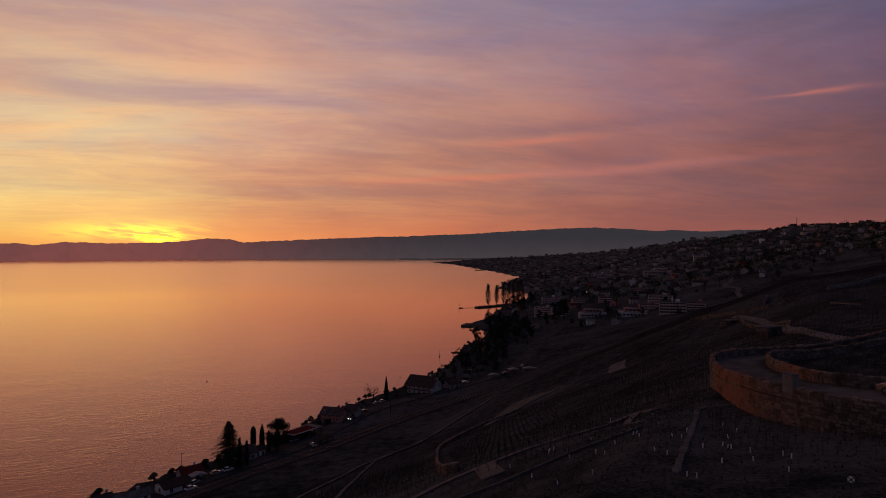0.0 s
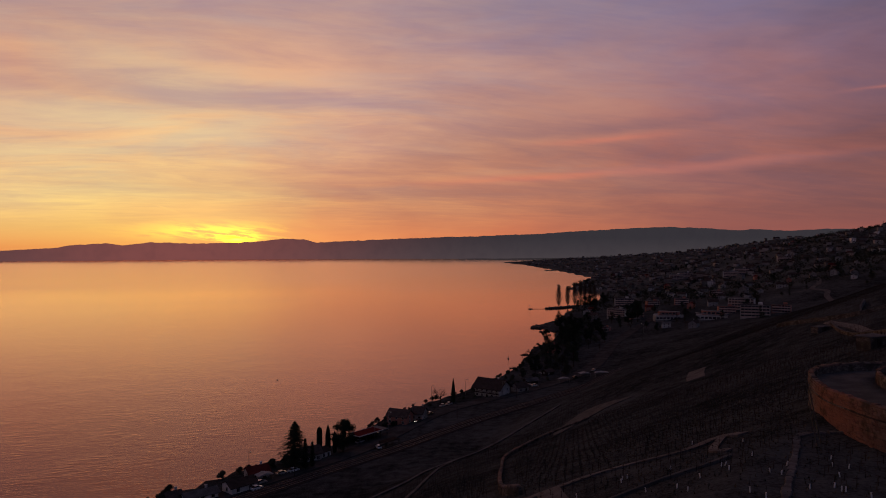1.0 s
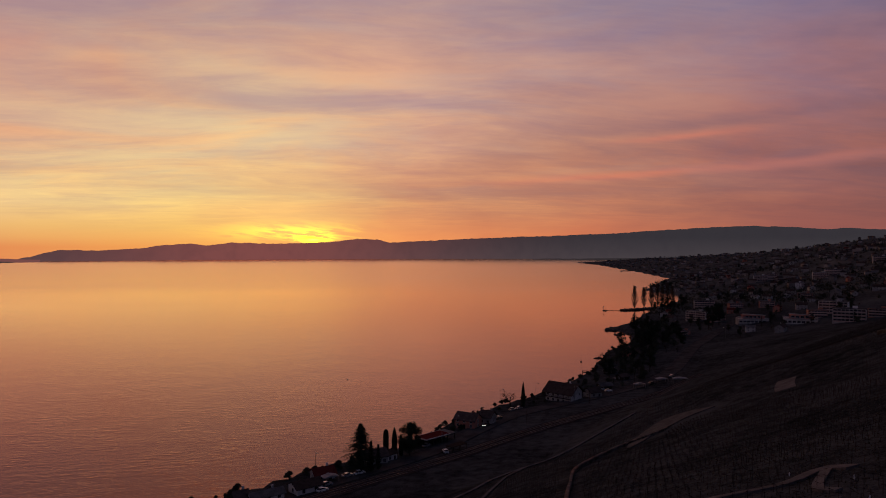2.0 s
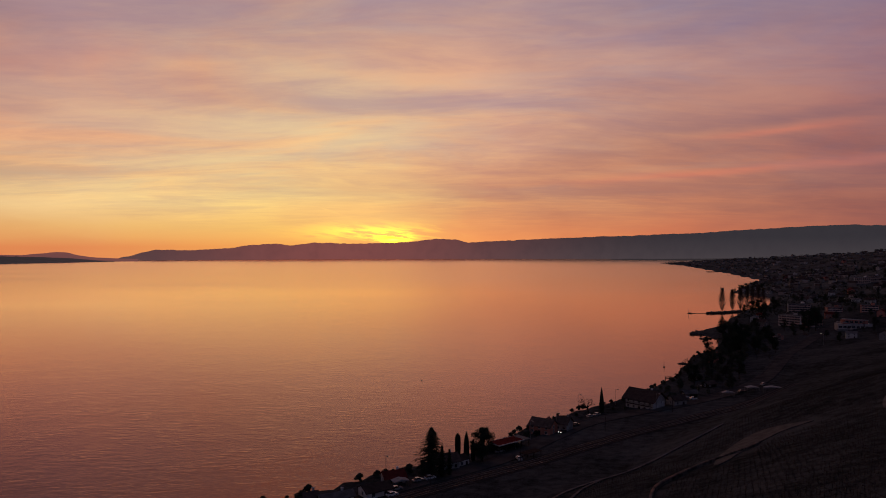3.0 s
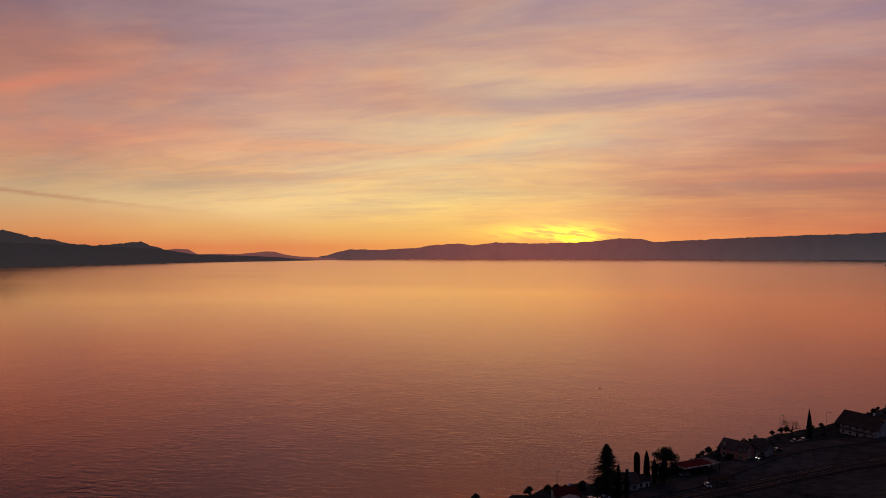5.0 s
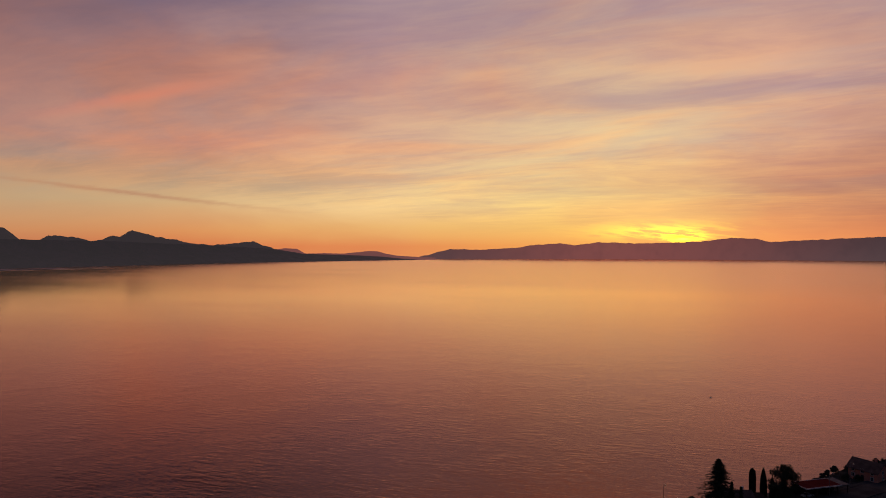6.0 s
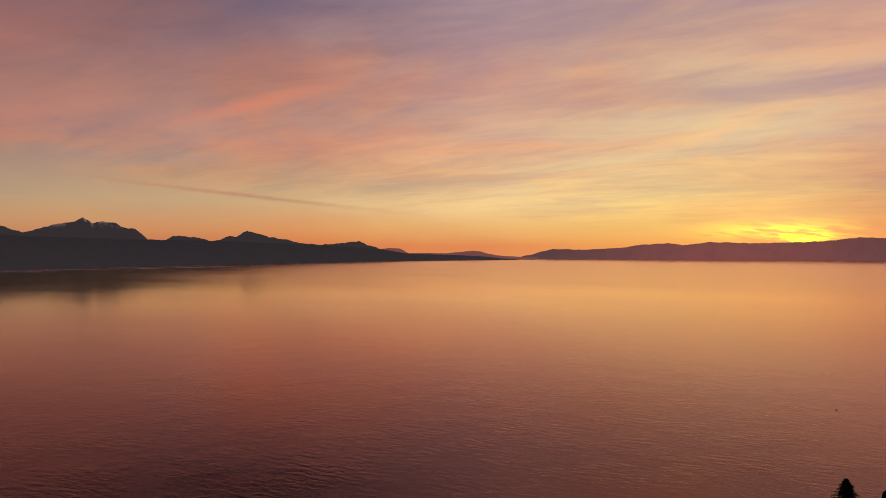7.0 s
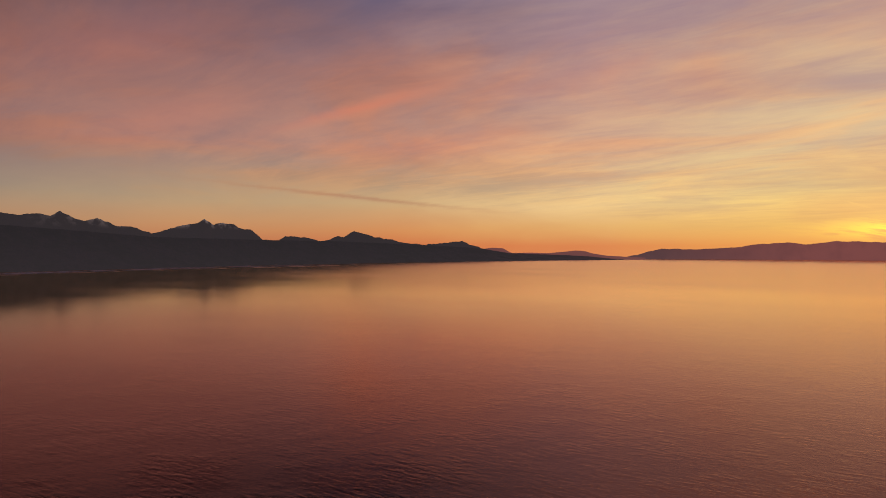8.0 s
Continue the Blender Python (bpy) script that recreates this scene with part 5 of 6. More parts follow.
for x in (-8.8, -4.4, 0, 4.4, 8.8):
    part("post", Geo().box(x - 0.12, -3.3, -1, x + 0.12, -3.06, 3.58).mesh("post", M_TIMBER), hall)

shelter = thing("shelter", "low dark shelter roof beside the railway", "shelter", pose(-51.8, 299, gz(-51.8, 299), 0, 0, 57))
part("roof", Geo().box(-4.6, -1.9, 2.6, 4.6, 1.9, 2.85).mesh("roof", M_TIMBER), shelter)
for x in (-4.3, 0, 4.3):
    for y in (-1.7, 1.7):
        part("post", Geo().box(x - 0.1, y - 0.1, -0.8, x + 0.1, y + 0.1, 2.6).mesh("post", M_TIMBER), shelter)

mast = None
for x, y in [(-54.6, 293), (-26.3, 345), (-79, 254), (3, 392), (30, 448)]:
    m = pose(x, y, gz(x, y), 0, 0, 35)
    if mast is None:
        mast = thing("railway_mast", "thin dark steel mast beside the railway", "mast", m, "railway masts")
        part("post", Geo().tube([(0, 0, -0.6), (0, 0, 7.2)], [0.12, 0.09], 6).mesh("post", M_TIMBER), mast)
        part("bracket", Geo().tube([(0, 0, 6.4), (2.6, 0, 6.7)], [0.05, 0.04], 5).mesh("bracket", M_TIMBER), mast)
    else:
        copy_thing(mast, m)

# pale awnings and pavilions by the road
for x, y, w, l, t in [(46, 451, 7, 4, 20), (56, 446, 9, 3, 10), (9, 424, 5, 3.5, 30), (-90, 252.5, 6, 3.5, 45), (32, 436, 7, 2.5, 25)]:
    a = thing("awning", "pale sloping canvas awning on thin posts", "awning", pose(x, y, gz(x, y), 0, 0, t), "pale awnings")
    part("canopy", Geo().prism([(-w / 2, 2.4), (w / 2, 2.4), (w / 2, 2.5), (0, 3.2), (-w / 2, 2.5)], -l / 2, l / 2).mesh("canopy", M_AWNING), a)
    for px_ in (-w / 2 + 0.2, w / 2 - 0.2):
        for py_ in (-l / 2 + 0.2, l / 2 - 0.2):
            part("post", Geo().box(px_ - 0.05, py_ - 0.05, -1.0, px_ + 0.05, py_ + 0.05, 2.42).mesh("post", M_STEEL), a)

pavilion = thing("pavilion", "open wooden pavilion with a flat mushroom roof on the shore", "pavilion", pose(10.5, 552, 1.2, 0, 0, 20))
part("roof", Geo().tube([(0, 0, 3.3), (0, 0, 3.6), (0, 0, 4.6)], [4.2, 4.3, 0.6], 12).mesh("roof", M_TILE), pavilion)
for a in range(4):
    part("post", Geo().tube([(2.2 * math.cos(a * 1.571), 2.2 * math.sin(a * 1.571), -1.5), (2.2 * math.cos(a * 1.571), 2.2 * math.sin(a * 1.571), 3.35)], [0.12, 0.12], 6).mesh("post", M_TIMBER), pavilion)

jetty = thing("jetty", "small wooden jetty with railings over the water", "jetty", pose(6.0, 510, 0, 0, 0, 86))
part("deck", Geo().box(-1.3, -1, 1.2, 1.3, 7.6, 1.4).mesh("deck", M_TIMBER), jetty)
for x in (-1.2, 1.2):
    part("railing", Geo().box(x - 0.05, -1, 2.3, x + 0.05, 7.6, 2.42).box(x - 0.04, -1, 1.85, x + 0.04, 7.6, 1.92).mesh("railing", M_TIMBER), jetty)
    for y in (-0.8, 2.0, 4.7, 7.4):
        part("pile", Geo().tube([(x, y, -3), (x, y, 2.4)], [0.13, 0.12], 6).mesh("pile", M_TIMBER), jetty)

# harbour moles of heaped boulders
def mole(label, points, wide, top, seed):
    r = random.Random(seed)
    line = smooth_line(points, 4.0)
    ob = thing("mole", label, "breakwater", None, "breakwaters", "structure")
    part("core", mesh_from("core", *ribbon(line, -wide / 2, wide / 2, np.full(len(line), top), top + 3), M_ROCK), ob)
    g = Geo()
    s = sideways(line)
    for q, u in zip(line, s):
        for side in (-1, 1):
            for _ in range(3):
                c = q[:2] + u * side * (wide / 2 + r.uniform(-0.4, 1.4))
                z, k = r.uniform(-0.3, top - 0.2), r.uniform(0.6, 1.3)
                g.box(-k, -k * 0.8, -k * 0.7, k, k * 0.7, k * 0.6, 0, pose(c[0], c[1], z, r.uniform(0, 50), r.uniform(0, 50), r.uniform(0, 360)))
    part("boulders", g.mesh("boulders", M_ROCK), ob, "heaped grey boulders")
    return ob


mole("low stone mole with a row of bare poplars", [(50, 1008), (66, 1022), (90, 1046), (125, 1080), (150, 1100)], 7.0, 1.8, 1)
mole("stone headland breakwater at the water's edge", [(26, 770), (36, 795), (60, 815)], 9.0, 1.4, 2)
mole("low rocks just off the shore", [(31, 737), (37, 741)], 3.0, 0.6, 3)
mole("long thin harbour mole beyond the poplars", [(112, 1452), (126, 1466), (150, 1480)], 4.0, 0.9, 4)
mole("distant low harbour mole", [(120, 2560), (160, 2600)], 10.0, 2.2, 5)
beacon = thing("beacon", "small harbour beacon on a rock base", "beacon", pose(26, 1003, 0))
part("base", Geo().tube([(0, 0, -3), (0, 0, 0.6), (0, 0, 1.1)], [4.4, 3.4, 1.4], 9).mesh("base", M_ROCK), beacon)
part("mast", Geo().tube([(-2.4, 0, 0.4), (-2.4, 0, 6.2)], [0.28, 0.2], 6).box(-2.9, -0.3, 5.6, -0.9, 0.3, 6.1).mesh("mast", M_STEEL), beacon)
chain_ = thing("float_line", "string of floats across the harbour mouth", "float line", pose(0, 0, 0))
part("rope", Geo().tube([(29, 1004, 0.15), (40, 1006, 0.15), (50, 1008, 0.15)], [0.22, 0.22, 0.22], 5).mesh("rope", M_TIMBER), chain_)


def small_boat(label, x, y, turn, size):
    ob = thing("boat", label, "boat", pose(x, y, 0, 0, 0, turn))
    hull = [(-0.9, 0.7), (-1.0, 0.0), (-0.6, -0.4), (0.6, -0.4), (1.0, 0.0), (0.9, 0.7)]
    g = Geo()
    secs = []
    for f, k in ((-1, 0.75), (-0.4, 1.0), (0.4, 0.9), (0.85, 0.45), (1.0, 0.08)):
        secs.append([(px_ * size * 0.32 * k, f * size, (z + 0.25 * max(f, 0)) * size * 0.28) for px_, z in hull])
    g.add([p for s in secs for p in s], grid_faces(5, 6) + [(0, 1, 2, 3, 4, 5)] + [(i * 6, i * 6 + 5, i * 6 + 11, i * 6 + 6) for i in range(4)])
    part("hull", g.mesh("hull", M_DARKCAR), ob)
    part("cabin", Geo().box(-size * 0.2, -size * 0.5, size * 0.18, size * 0.2, size * 0.15, size * 0.5).mesh("cabin", M_TIMBER), ob)
    return ob


small_boat("small dark motor boat far out on the lake", -168, 2400, 80, 4.2)
small_boat("distant dark ferry hull near the far shore", -3075, 2346, 60, 9.0)
buoy = thing("buoy", "small dark mooring buoy on the water", "buoy", pose(-157, 458, 0))
part("float", Geo().tube([(0, 0, -0.3), (0, 0, 0.1), (0, 0, 0.45)], [0.45, 0.55, 0.15], 9).mesh("float", M_DARKCAR), buoy)
mast_ = thing("mooring_pole", "thin pole with a float standing in the shallows", "pole", pose(-2.9, 562, 0))
part("pole", Geo().tube([(0, 0, -3), (0, 0, 5.2)], [0.1, 0.07], 6).mesh("pole", M_TIMBER), mast_)
part("float", Geo().tube([(0, 0, -0.2), (0, 0, 0.5), (0, 0, 0.9)], [0.5, 0.65, 0.15], 9).mesh("float", M_DARKCAR), mast_)


# ---- street lamps and cars ----
def street_lamp(lit=False):
    ob = thing("street_lamp", "slim steel street lamp with a curved arm" + (", lit" if lit else ""), "street lamp", None, "street lamps")
    part("pole", Geo().tube([(0, 0, -0.5), (0, 0, 8.2), (0.3, 0, 8.8), (0.9, 0, 9.0), (2.6, 0, 9.1)], [0.1, 0.07, 0.06, 0.05, 0.05], 6).mesh("pole", M_STEEL), ob)
    part("lamp_head", Geo().box(2.4, -0.16, 8.98, 3.3, 0.16, 9.16).mesh("lamp_head", M_STEEL), ob)
    part("lens", Geo().box(2.5, -0.2, 8.78, 3.2, 0.2, 8.975).mesh("lens", M_LAMPGLOW if lit else M_LENS), ob)
    return ob


lamp = put(street_lamp(), -44.8, 394, -55)
for x, y in [(-26.8, 411), (-57.5, 328), (-60.5, 311), (-99.5, 262), (-48.5, 345), (-5, 398), (16, 424)]:
    copy_at(lamp, x, y, -55)
pole_lamp = put(street_lamp(True), 134, 750, 90)
for x, y in [(333, 2014), (340, 1966), (300, 1280), (512, 1400), (210, 1000), (119.6, 652), (500, 1900), (265, 1120)]:
    copy_at(pole_lamp, x, y, x)


def car(label, paint, lit=False):
    ob = thing("car", label, "car", None, "cars on the shore road")
    low = [(-2.1, 0.3), (2.1, 0.3), (2.15, 0.62), (1.95, 0.86), (0.95, 0.98), (-1.85, 1.0), (-2.15, 0.85), (-2.18, 0.5)]
    top = [(1.0, 0.97), (0.35, 1.42), (-1.2, 1.47), (-1.95, 0.99)]
    g = Geo().prism(low, -0.88, 0.88)
    part("body", g.mesh("body", paint), ob)
    c = Geo().prism(top, -0.74, 0.74)
    cabin = part("cabin", c.mesh("cabin", M_GLASS), ob, "dark glazed cabin")
    part("roof", Geo().box(-1.15, -0.7, 1.44, 0.32, 0.7, 1.5).mesh("roof", paint), cabin)
    for x in (-1.35, 1.35):
        for y in (-0.8, 0.8):
            w = Geo().tube([(0, -0.11, 0), (0, 0.11, 0)], [0.33, 0.33], 12).mesh("wheel", M_RUBBER)
            wheel = part("wheel", w, ob, "", pose(x, y, 0.33))
            part("rim", Geo().tube([(0, -0.12, 0), (0, 0.12, 0)], [0.2, 0.2], 8).mesh("rim", M_STEEL), wheel)
    for y in (-0.62, 0.62):
        part("headlight", Geo().box(2.02, y - 0.2, 0.6, 2.18, y + 0.2, 0.78).mesh("headlight", M_HEADLIGHT if lit else M_LENS), ob, "lit white headlight" if lit else "")
        part("tail_light", Geo().box(-2.2, y - 0.18, 0.68, -2.1, y + 0.18, 0.84).mesh("tail_light", M_TAIL if lit else M_LENS), ob)
    return ob


def park(ob, x, y, turn, z=None):
    ob.matrix_basis = pose(x, y, gz(x, y) + 0.36 if z is None else z, 0, 0, turn)
    return ob


white_car = park(car("white hatchback standing beside the shore road", M_WHITECAR), -88.5, 241.5, 55)
silver_car = park(car("silver estate car parked by the shore houses", M_SILVERCAR), -89.5, 248, 45)
dark_car = park(car("dark car parked on the roadside", M_DARKCAR), -45, 341, 65)
park(car("dark car with lit headlights on the shore road", M_DARKCAR, True), -45, 340.5, -118)
dark_car.matrix_basis = pose(-41, 356, gz(-41, 356) + 0.36, 0, 0, 62)
for src, x, y, t in [(white_car, -82, 262.5, 50), (silver_car, -85.5, 259, 50), (silver_car, -36.5, 376, 58), (silver_car, -33.5, 380, 58), (white_car, -55.7, 295, 118), (white_car, 22, 478, 60), (white_car, 14, 428, 20), (dark_car, 40, 446, 40), (silver_car, 54, 470, 60), (dark_car, -62, 318, 60), (silver_car, -66, 305, 60)]:
    c = copy_thing(src, pose(x, y, gz(x, y) + (0.36 if src is not white_car or x < 0 else 0.1), 0, 0, t))
park(car("copper-coloured car standing on the hairpin lane", M_TANCAR), 44.8, 66.9, 128, 75.55)


# ---- the town on the far slope ----
town = random.Random(77)
kinds = [house("town_house", lab, w, l, h, rise, wm, rm, fl, co, 1, ch, 0.5, False, "houses of the town") for lab, w, l, h, rise, wm, rm, fl, co, ch in [
    ("pale two-storey town house with a brown tiled roof", 12, 9, 5.6, 2.6, M_TOWNWALL, M_TILE, 2, 3, True),
    ("tall pale town house with a grey roof", 11, 10, 8.4, 2.4, M_TOWNWALL, M_SLATE, 3, 3, True),
    ("long low town house with a red-brown roof", 17, 9, 5.4, 2.8, M_TOWNWALL, M_TILE, 2, 4, True),
    ("salmon-coloured town house with a red roof", 12, 9, 6.0, 2.6, M_WARM, M_REDTILE, 2, 3, True),
    ("small white villa with a low roof", 10, 8, 5.2, 1.6, M_PLASTER, M_SLATE, 2, 2, False)]]
def stepped_villa():
    """A modern hillside block: two set-back storeys, long windows and bright slanting roof edges."""
    ob = thing("terrace_block", "modern stepped block with bright slanting roof edges", "apartment building", None, "stepped blocks")
    part("wall", Geo().box(-14, -5, -3, 14, 6, 4.2).mesh("wall", M_PLASTER), ob, "pale lower storeys")
    part("upper_wall", Geo().box(-9, -2.5, 4.21, 11, 6, 7.4).mesh("upper_wall", M_WARM), ob, "salmon upper storey")
    for x0, x1, y, z, drop in ((-14.6, 4.0, -5.4, 4.25, 1.6), (-3.0, 14.6, -5.4, 4.4, -1.3), (-9.5, 11.5, -3.0, 7.45, 0.9)):
        g = Geo().prism([(x0, z + drop), (x1, z - 0.2), (x1, z + 0.25), (x0, z + drop + 0.45)], y, y + 4.0)
        part("roof", g.mesh("roof", M_AWNING), ob, "pale slanting metal roof")
    for x in (-12, -8.4, -4.8, -1.2, 2.4, 6.0, 9.6):
        window(ob, x, -5.03, 0.6, 0, 2.7, 1.9)
    for x in (-6, -2.2, 1.6, 5.4):
        window(ob, x, -2.53, 5.0, 0, 2.7, 1.9)
    part("terrace", Geo().box(-15, -9, -3, 15, -5.01, -0.3).mesh("terrace", M_PALE), ob, "pale garden terrace")
    return ob


blocks = [flats("apartment_block", "pale block of flats with banded balconies", 26, 11, 4, M_PLASTER, "blocks of flats"), flats("apartment_block", "low pink block of flats with banded balconies", 20, 10, 3, M_WARM, "blocks of flats")]
trees = [conifer("town_conifer", "dark conifer among the houses", 13, 3.2, 41, 20, 7, 5), leafy("town_tree", "dark evergreen tree among the houses", 9, 7.5, 42, 16, 70, 0.2, 0.38), leafy("town_tree", "tall dark evergreen tree among the houses", 13, 7.5, 43, 20, 70, 0.15, 0.4, M_NEEDLE),
         bare_tree("town_bare_tree", "leafless tree among the houses", 11, 44, 0.4, 4, 0.25), leafy("town_tree", "low spreading dark evergreen tree", 6, 7, 45, 14, 70, 0.15, 0.36)]
taken = []
used = set()


def free(x, y, gap):
    return all((x - a) ** 2 + (y - b) ** 2 > gap * gap for a, b in taken)


def settle(src, x, y, turn, scale=1.0):
    """The first use moves the model itself, later ones copy it."""
    if src.name in used:
        return copy_at(src, x, y, turn, scale)
    used.add(src.name)
    return put(src, x, y, turn, scale)


# blocks seen well: their rows of pale balconies face the vineyards
villa = put(stepped_villa(), 160, 738, 4)
copy_at(villa, 190, 690, -14)
taken += [(160, 738), (190, 690)]
for x, y, turn, k in [(219, 657, -18, 0), (246, 668, -24, 1), (133, 775, 10, 1), (212, 718, -5, 1), (232, 735, -25, 0), (92, 704, -30, 1), (150, 960, 0, 0), (176, 900, 10, 1), (205, 873, -6, 1), (258, 915, -14, 1), (325, 1425, -8, 0), (345, 1432, -8, 0), (395, 1312, -12, 0), (418, 1322, -12, 0), (513, 1376, -14, 0), (756, 1420, -22, 0)]:
    settle(blocks[k], x, y, turn, 0.95 if k == 0 else (0.5 if y == 704 else 0.8))
    taken.append((x, y))
settle(kinds[4], 145, 677, -8, 0.8)
taken.append((145, 677))
count = 0
for _ in range(6000):
    bearing, far = radians(town.uniform(3.0, 34.0)), 620 * (2900 / 620) ** (town.random() ** 0.85)
    x, y = far * math.sin(bearing), far * math.cos(bearing)
    b = math.degrees(bearing)
    if (b < 14 and far < 800) or (b > 20 and far < 880) or (b > 26 and far < 980) or count >= 180:
        continue
    d = float(shore_distance(np.array([x]), np.array([y]))[0])
    if d < 14 or (far < 760 and d > 150) or not free(x, y, 17 + far * 0.005) or min(abs(x - q[0]) + abs(y - q[1]) for q in road_line[::4]) < 16:
        continue
    taken.append((x, y))
    pick = town.choice((0, 0, 0, 1, 2, 2, 3, 4)) if town.random() > 0.06 else None
    turn = town.choice((0, 90)) + town.gauss(-25, 14)
    if pick is None:
        settle(blocks[town.choice((0, 1))], x, y, turn, town.uniform(0.7, 1.0))
    else:
        settle(kinds[pick], x, y, turn, town.uniform(0.75, 1.1) * (1.0 if far < 800 else 0.85))
    count += 1
planted = 0
for _ in range(9000):
    bearing, far = radians(town.uniform(1.5, 34.0)), 430 * (2300 / 430) ** town.random()
    x, y = far * math.sin(bearing), far * math.cos(bearing)
    b = math.degrees(bearing)
    d = float(shore_distance(np.array([x]), np.array([y]))[0])
    if planted >= 330 or d < 5 or (far < 640 and d > 60) or (b > 20 and far < 820) or not free(x, y, 9) or min(abs(x - q[0]) + abs(y - q[1]) for q in road_line[::3]) < 9:
        continue
    taken.append((x, y))
    k = town.choice((0, 1, 1, 2, 2, 3, 4))
    settle(trees[k], x, y, town.uniform(0, 360), town.uniform(0.55, 1.05) * (1.15 if d < 60 and far < 900 else 1.0))
    planted += 1
# the dark grove on the headland below the road
grown = 0
for _ in range(900):
    x, y = town.uniform(0, 90), town.uniform(535, 780)
    d = float(shore_distance(np.array([x]), np.array([y]))[0])
    if grown >= 48 or d < (15 if y < 660 else 7) or d > 52 or not free(x, y, 5.2) or min(math.hypot(x - q[0], y - q[1]) for q in road_line[::2]) < 10:
        continue
    taken.append((x, y))
    settle(trees[town.choice((1, 2, 2, 4))], x, y, town.uniform(0, 360), town.uniform(0.75, 1.2))
    grown += 1
for x, y, k, s in [(44, 640, 2, 1.2), (52, 655, 1, 1.3), (58, 632, 2, 1.1), (48, 612, 1, 1.1), (62, 668, 2, 1.2), (56, 690, 1, 1.2), (66, 700, 2, 1.3), (46, 600, 4, 1.2), (54, 612, 2, 1.0), (70, 720, 1, 1.2), (60, 740, 4, 1.3), (48, 770, 4, 1.1), (58, 790, 1, 1.0),
                   (42, 556, 4, 0.8), (46, 572, 1, 0.9), (126, 1462, 2, 1.0), (134, 1470, 1, 1.2), (143, 1478, 2, 0.9), (150, 1462, 1, 1.2), (160, 1472, 4, 1.2), (168, 1490, 1, 1.3), (118, 1460, 1, 0.7), (32, 520, 1, 0.9), (30, 490, 4, 0.9), (36, 505, 1, 0.9), (98, 962, 2, 1.5), (106, 968, 2, 1.6), (114, 975, 1, 1.5), (112, 950, 0, 1.4), (126, 985, 2, 1.4), (124, 742, 2, 1.7), (131, 748, 2, 1.8), (133, 773, 2, 1.5), (139, 778, 0, 1.5), (118, 728, 2, 1.2), (128, 800, 2, 1.2), (140, 1100, 2, 1.2), (150, 1120, 1, 1.3)]:
    settle(trees[k], x, y, x * 13, s)

# garden trees between the large shore house and the headland
belt = random.Random(31)
grown = 0
for _ in range(700):
    x, y = belt.uniform(-8, 62), belt.uniform(418, 600)
    d = float(shore_distance(np.array([x]), np.array([y]))[0])
    if grown >= 46 or d < 6 or d > 44 or not free(x, y, 4.6) or min(math.hypot(x - q[0], y - q[1]) for q in road_line) < 8 or math.hypot(x + 11, y - 407) < 17 or math.hypot(x - 5, y - 414) < 9:
        continue
    taken.append((x, y))
    settle(trees[belt.choice((1, 4, 4, 4))], x, y, belt.uniform(0, 360), belt.uniform(0.35, 0.75))
    grown += 1

# farther off: roofs and woods too small to tell apart
far_town, woods = Geo(), Geo()
wood_rng = random.Random(99)
for _ in range(950):
    b, far = radians(wood_rng.uniform(1.0, 34.0)), 1250 * (3800 / 1250) ** wood_rng.random()
    x, y = far * math.sin(b), far * math.cos(b)
    d = float(shore_distance(np.array([x]), np.array([y]))[0])
    if d < 12 or not free(x, y, 14):
        continue
    z = gz(x, y)
    w, l, h = wood_rng.uniform(7, 14), wood_rng.uniform(6.5, 9.5), wood_rng.uniform(3.2, 6.5)
    m = pose(x, y, z, 0, 0, wood_rng.choice((0, 90)) + wood_rng.gauss(-25, 15))
    far_town.box(-w / 2, -l / 2, -2, w / 2, l / 2, h, 0, m)
    r = h + wood_rng.uniform(1.8, 3.4)
    far_town.add([m @ Vector(p) for p in [(-w / 2 - .5, -l / 2 - .5, h), (w / 2 + .5, -l / 2 - .5, h), (w / 2 + .5, l / 2 + .5, h), (-w / 2 - .5, l / 2 + .5, h), (-w / 2 - .5, 0, r), (w / 2 + .5, 0, r)]],
                 [(0, 1, 5, 4), (2, 3, 4, 5), (1, 2, 5), (3, 0, 4), (3, 2, 1, 0)], 1)
roofs = new("distant_houses", far_town.mesh("distant_houses", M_FARWALL, M_TILE))
tagged(roofs, "scattered small pale houses with brown roofs on the far slope", "houses", kind="stuff")
for k in range(5200):
    b, far = radians(wood_rng.uniform(0.2, 35.0)), 900 * (4300 / 900) ** wood_rng.random()
    if k > 4000:        # the wooded crest
        b, far = radians(wood_rng.uniform(20.0, 36.0)), wood_rng.uniform(1250, 2100)
    x, y = far * math.sin(b) - wood_rng.uniform(0, 90) * (far > 3000), far * math.cos(b)
    d = float(shore_distance(np.array([x]), np.array([y]))[0])
    if d < 6:
        continue
    z, s = gz(x, y), wood_rng.uniform(2.0, 4.2) * (1.35 if wood_rng.random() < 0.2 else 1.0)
    for _ in range(18):
        v = Vector((wood_rng.gauss(0, 1), wood_rng.gauss(0, 1), abs(wood_rng.gauss(0, 0.9)))) * s * 0.62
        p = Vector((wood_rng.gauss(0, 1), wood_rng.gauss(0, 1), wood_rng.gauss(0, 1))).normalized() * s * 0.3
        q = Vector((wood_rng.gauss(0, 1), wood_rng.gauss(0, 1), wood_rng.gauss(0, 1))).normalized() * s * 0.26
        woods.leaf(Vector((x, y, z + s * 0.4)) + v, p, q)
wood = new("distant_woods", woods.mesh("distant_woods", M_LEAF))
tagged(wood, "dark clumps of trees between the houses up to the hill crest", "woods", kind="stuff")
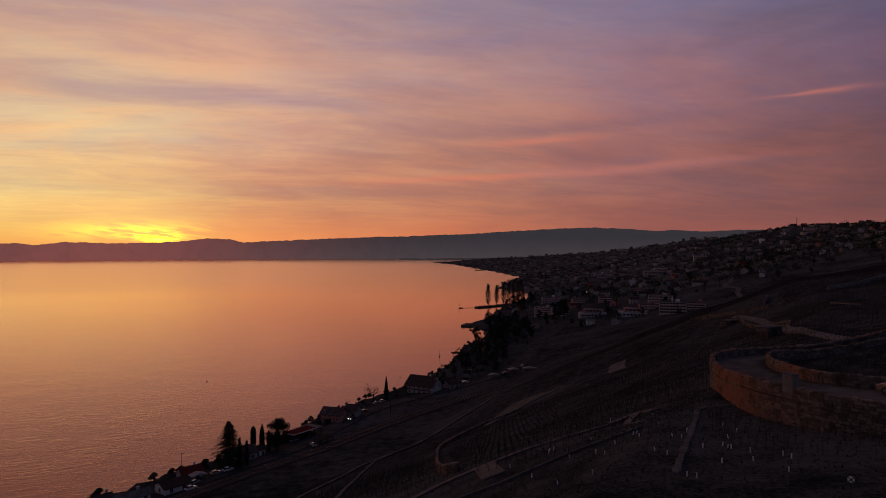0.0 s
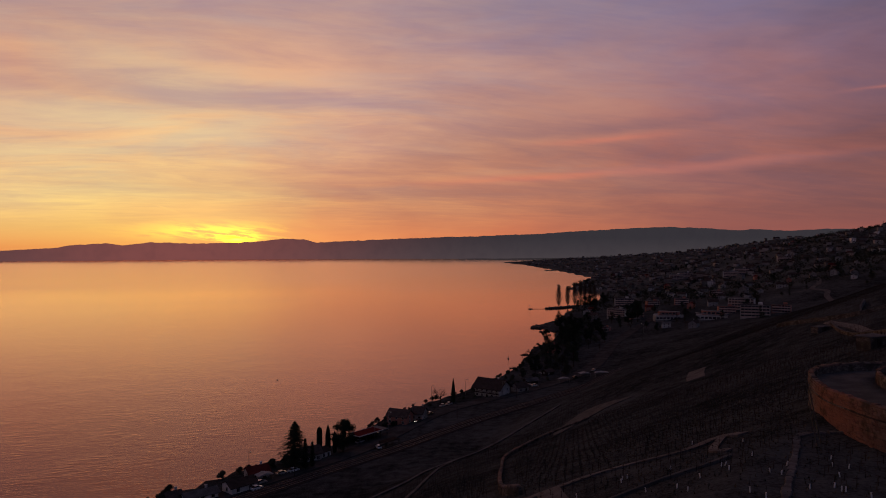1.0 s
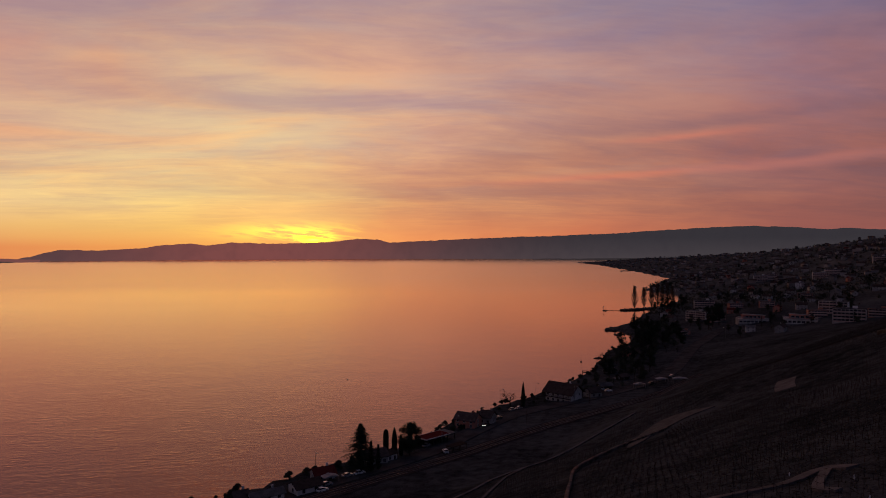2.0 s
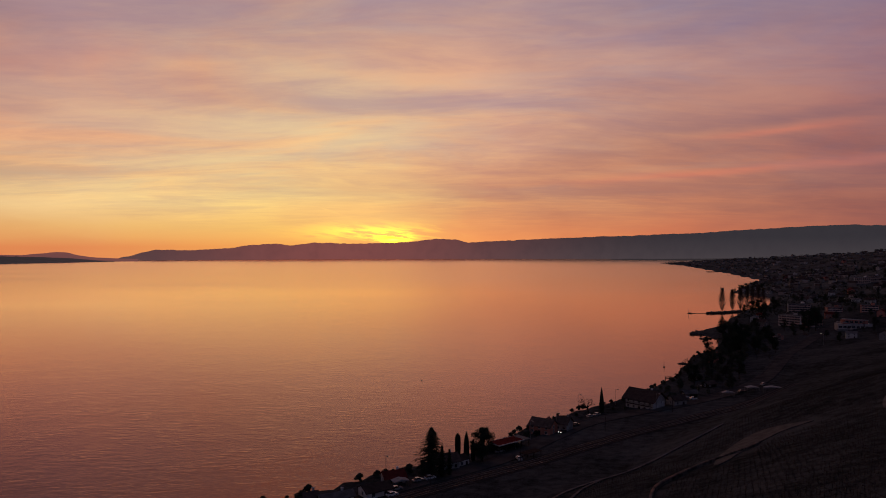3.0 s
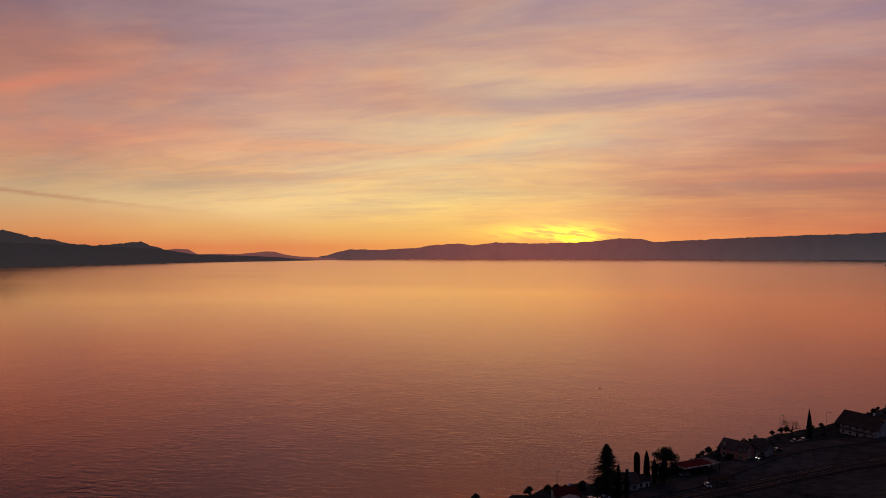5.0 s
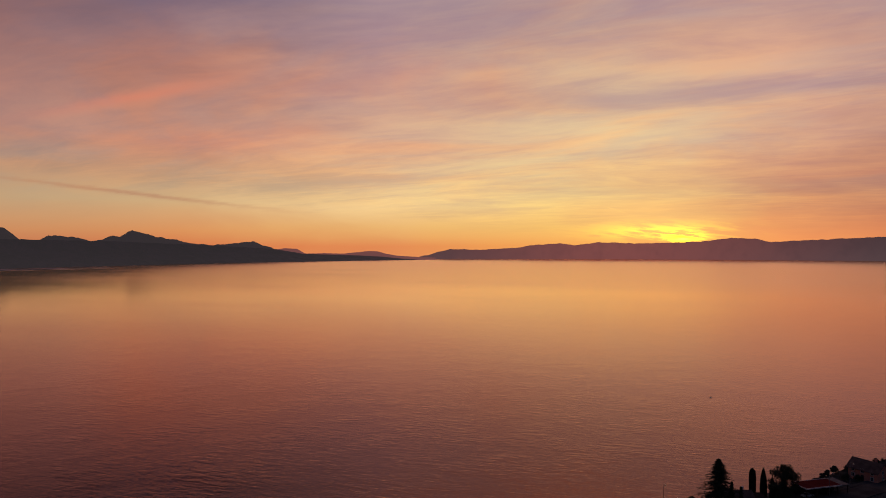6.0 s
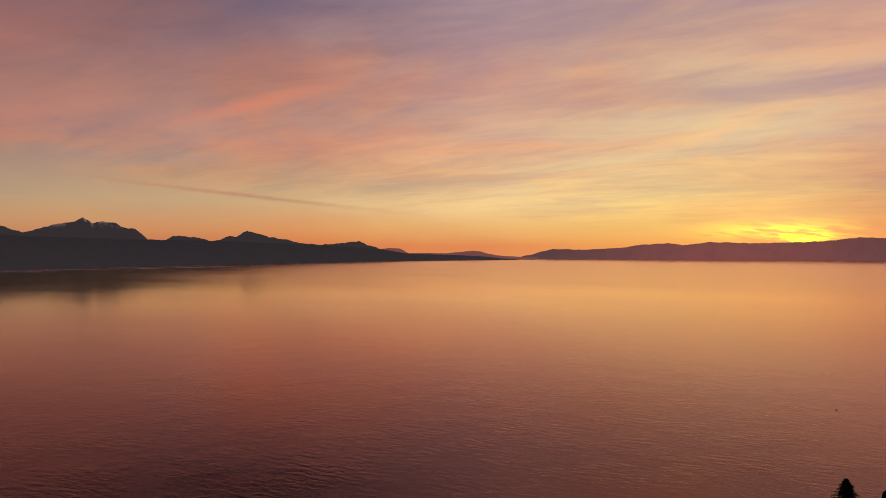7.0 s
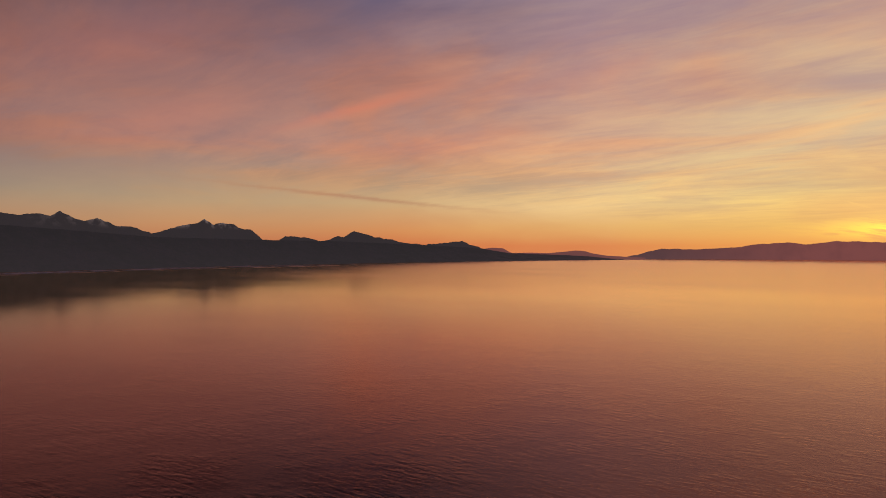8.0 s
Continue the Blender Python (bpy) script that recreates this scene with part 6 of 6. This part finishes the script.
# two thin radio masts on the crest
for x, y, h in [(820, 1598, 12), (806, 1606, 0), (800, 1828, -2)]:
    m = thing("radio_mast", "thin lattice radio mast on the hill crest", "mast", pose(x, y, gz(x, y)), "masts")
    part("shaft", Geo().tube([(0, 0, -1), (0, 0, h + 12)], [0.9, 0.5], 5).mesh("shaft", M_STEEL), m)
glow_house = thing("lit_sign", "large glowing orange window low on the town slope", "window", pose(345, 1471, gz(345, 1471) + 3.0))
part("pane", Geo().box(-2.4, -0.1, -3.2, 2.4, 0.1, 1.2).mesh("pane", M_SIGNGLOW), glow_house)


# ---- the courses of squared stone on the hairpin's walls ----
def block_mesh(w):
    h, c = 0.30, 0.03
    v = [(-w / 2, 0.05, -h / 2), (w / 2, 0.05, -h / 2), (w / 2, 0.05, h / 2), (-w / 2, 0.05, h / 2),
         (-w / 2, -0.05, -h / 2), (w / 2, -0.05, -h / 2), (w / 2, -0.05, h / 2), (-w / 2, -0.05, h / 2),
         (-w / 2 + c, -0.09, -h / 2 + c), (w / 2 - c, -0.09, -h / 2 + c), (w / 2 - c, -0.09, h / 2 - c), (-w / 2 + c, -0.09, h / 2 - c)]
    f = [(4, 0, 3, 7), (1, 5, 6, 2), (7, 3, 2, 6), (0, 4, 5, 1), (8, 9, 10, 11), (4, 5, 9, 8), (5, 6, 10, 9), (6, 7, 11, 10), (7, 4, 8, 11)]
    return mesh_from("stone_block", v, f, M_BLOCK)


BLOCKS = {w: block_mesh(w) for w in (0.34, 0.44, 0.54, 0.66, 0.8)}


def lay_courses(wall, line, top, out, rows, stretch, limit, seed):
    """Courses of blocks on the face that looks down the hill; those inside the stretch of y are blocks of their own."""
    r = random.Random(seed)
    d = np.concatenate([[0], np.cumsum(np.linalg.norm(np.diff(line[:, :2], axis=0), axis=1))])
    s = sideways(line)
    rest, laid = Geo(), 0
    for row in range(rows):
        at = r.uniform(0, 0.6)
        while at < d[-1] - 1:
            w = r.choice((0.34, 0.44, 0.54, 0.66, 0.8))
            m = at + w / 2
            at += w + 0.035
            x, y, z = (float(np.interp(m, d, c)) for c in (line[:, 0], line[:, 1], top))
            u, v = float(np.interp(m, d, s[:, 0])), float(np.interp(m, d, s[:, 1]))
            x, y, z = x - u * out, y - v * out, z - 0.22 - row * 0.325 + r.gauss(0, 0.02)
            if z < gz(x - u * 0.3, y - v * 0.3) - 0.1:
                continue
            place_ = pose(x, y, z, r.gauss(0, 1.5), r.gauss(0, 1.2), math.degrees(math.atan2(-u, v)) + r.gauss(0, 1.5))
            if stretch[0] < y < stretch[1] and laid < limit:
                part("stone_block", BLOCKS[w], wall, "", place_)
                laid += 1
            else:
                mesh = BLOCKS[w]
                rest.add([place_ @ q.co for q in mesh.vertices], [tuple(p.vertices) for p in mesh.polygons])
    more = part("stone_blocks", rest.mesh("stone_blocks", M_BLOCK), wall)
    tagged(more, "courses of squared weathered stone", kind="stuff")


lay_courses(retaining, outer_line, outer_line[:, 2], 0.26, 14, (64, 84), 300, 5)
lay_courses(parapet, inner_line, inner_line[:, 2] + 1.1, 0.21, 5, (70, 94), 100, 6)


def cap_stones(wall, line, top, wide, limit, seed):
    """A rough coping of single stones set side by side along the top of a wall."""
    r = random.Random(seed)
    d = np.concatenate([[0], np.cumsum(np.linalg.norm(np.diff(line[:, :2], axis=0), axis=1))])
    s = sideways(line)
    stones = []
    for long, high in ((0.42, 0.16), (0.55, 0.2), (0.7, 0.17), (0.5, 0.27)):
        g = Geo().prism([(-wide / 2, -0.05), (wide / 2, -0.05), (wide / 2 - 0.02, high * 0.7), (wide / 2 - 0.1, high), (-wide / 2 + 0.09, high * 0.95), (-wide / 2, high * 0.6)], -long / 2, long / 2)
        stones.append((long, g.mesh("cap_stone", M_BLOCK)))
    at, laid = 0.4, 0
    while at < d[-1] - 0.5 and laid < limit:
        long, mesh = r.choice(stones)
        m = at + long / 2
        at += long + r.uniform(0.02, 0.07)
        x, y, z = (float(np.interp(m, d, c)) for c in (line[:, 0], line[:, 1], top))
        u, v = float(np.interp(m, d, s[:, 0])), float(np.interp(m, d, s[:, 1]))
        part("cap_stone", mesh, wall, "", pose(x, y, z + r.gauss(0, 0.015), r.gauss(0, 2), r.gauss(0, 3), math.degrees(math.atan2(v, u)) + r.gauss(0, 3)))
        laid += 1


cap_stones(retaining, outer_line, outer_line[:, 2], 0.62, 200, 7)
cap_stones(parapet, inner_line, inner_line[:, 2] + 1.1, 0.52, 170, 8)
low_line = smooth_line([(2, 86.5), (0.2, 91), (-0.6, 103), (-1.1, 125), (-1.2, 148), (-0.7, 181), (6, 199)], 2.5)
cap_stones(long_wall, low_line, ground_z(low_line[:, 0], low_line[:, 1]) + 0.9, 0.6, 220, 9)
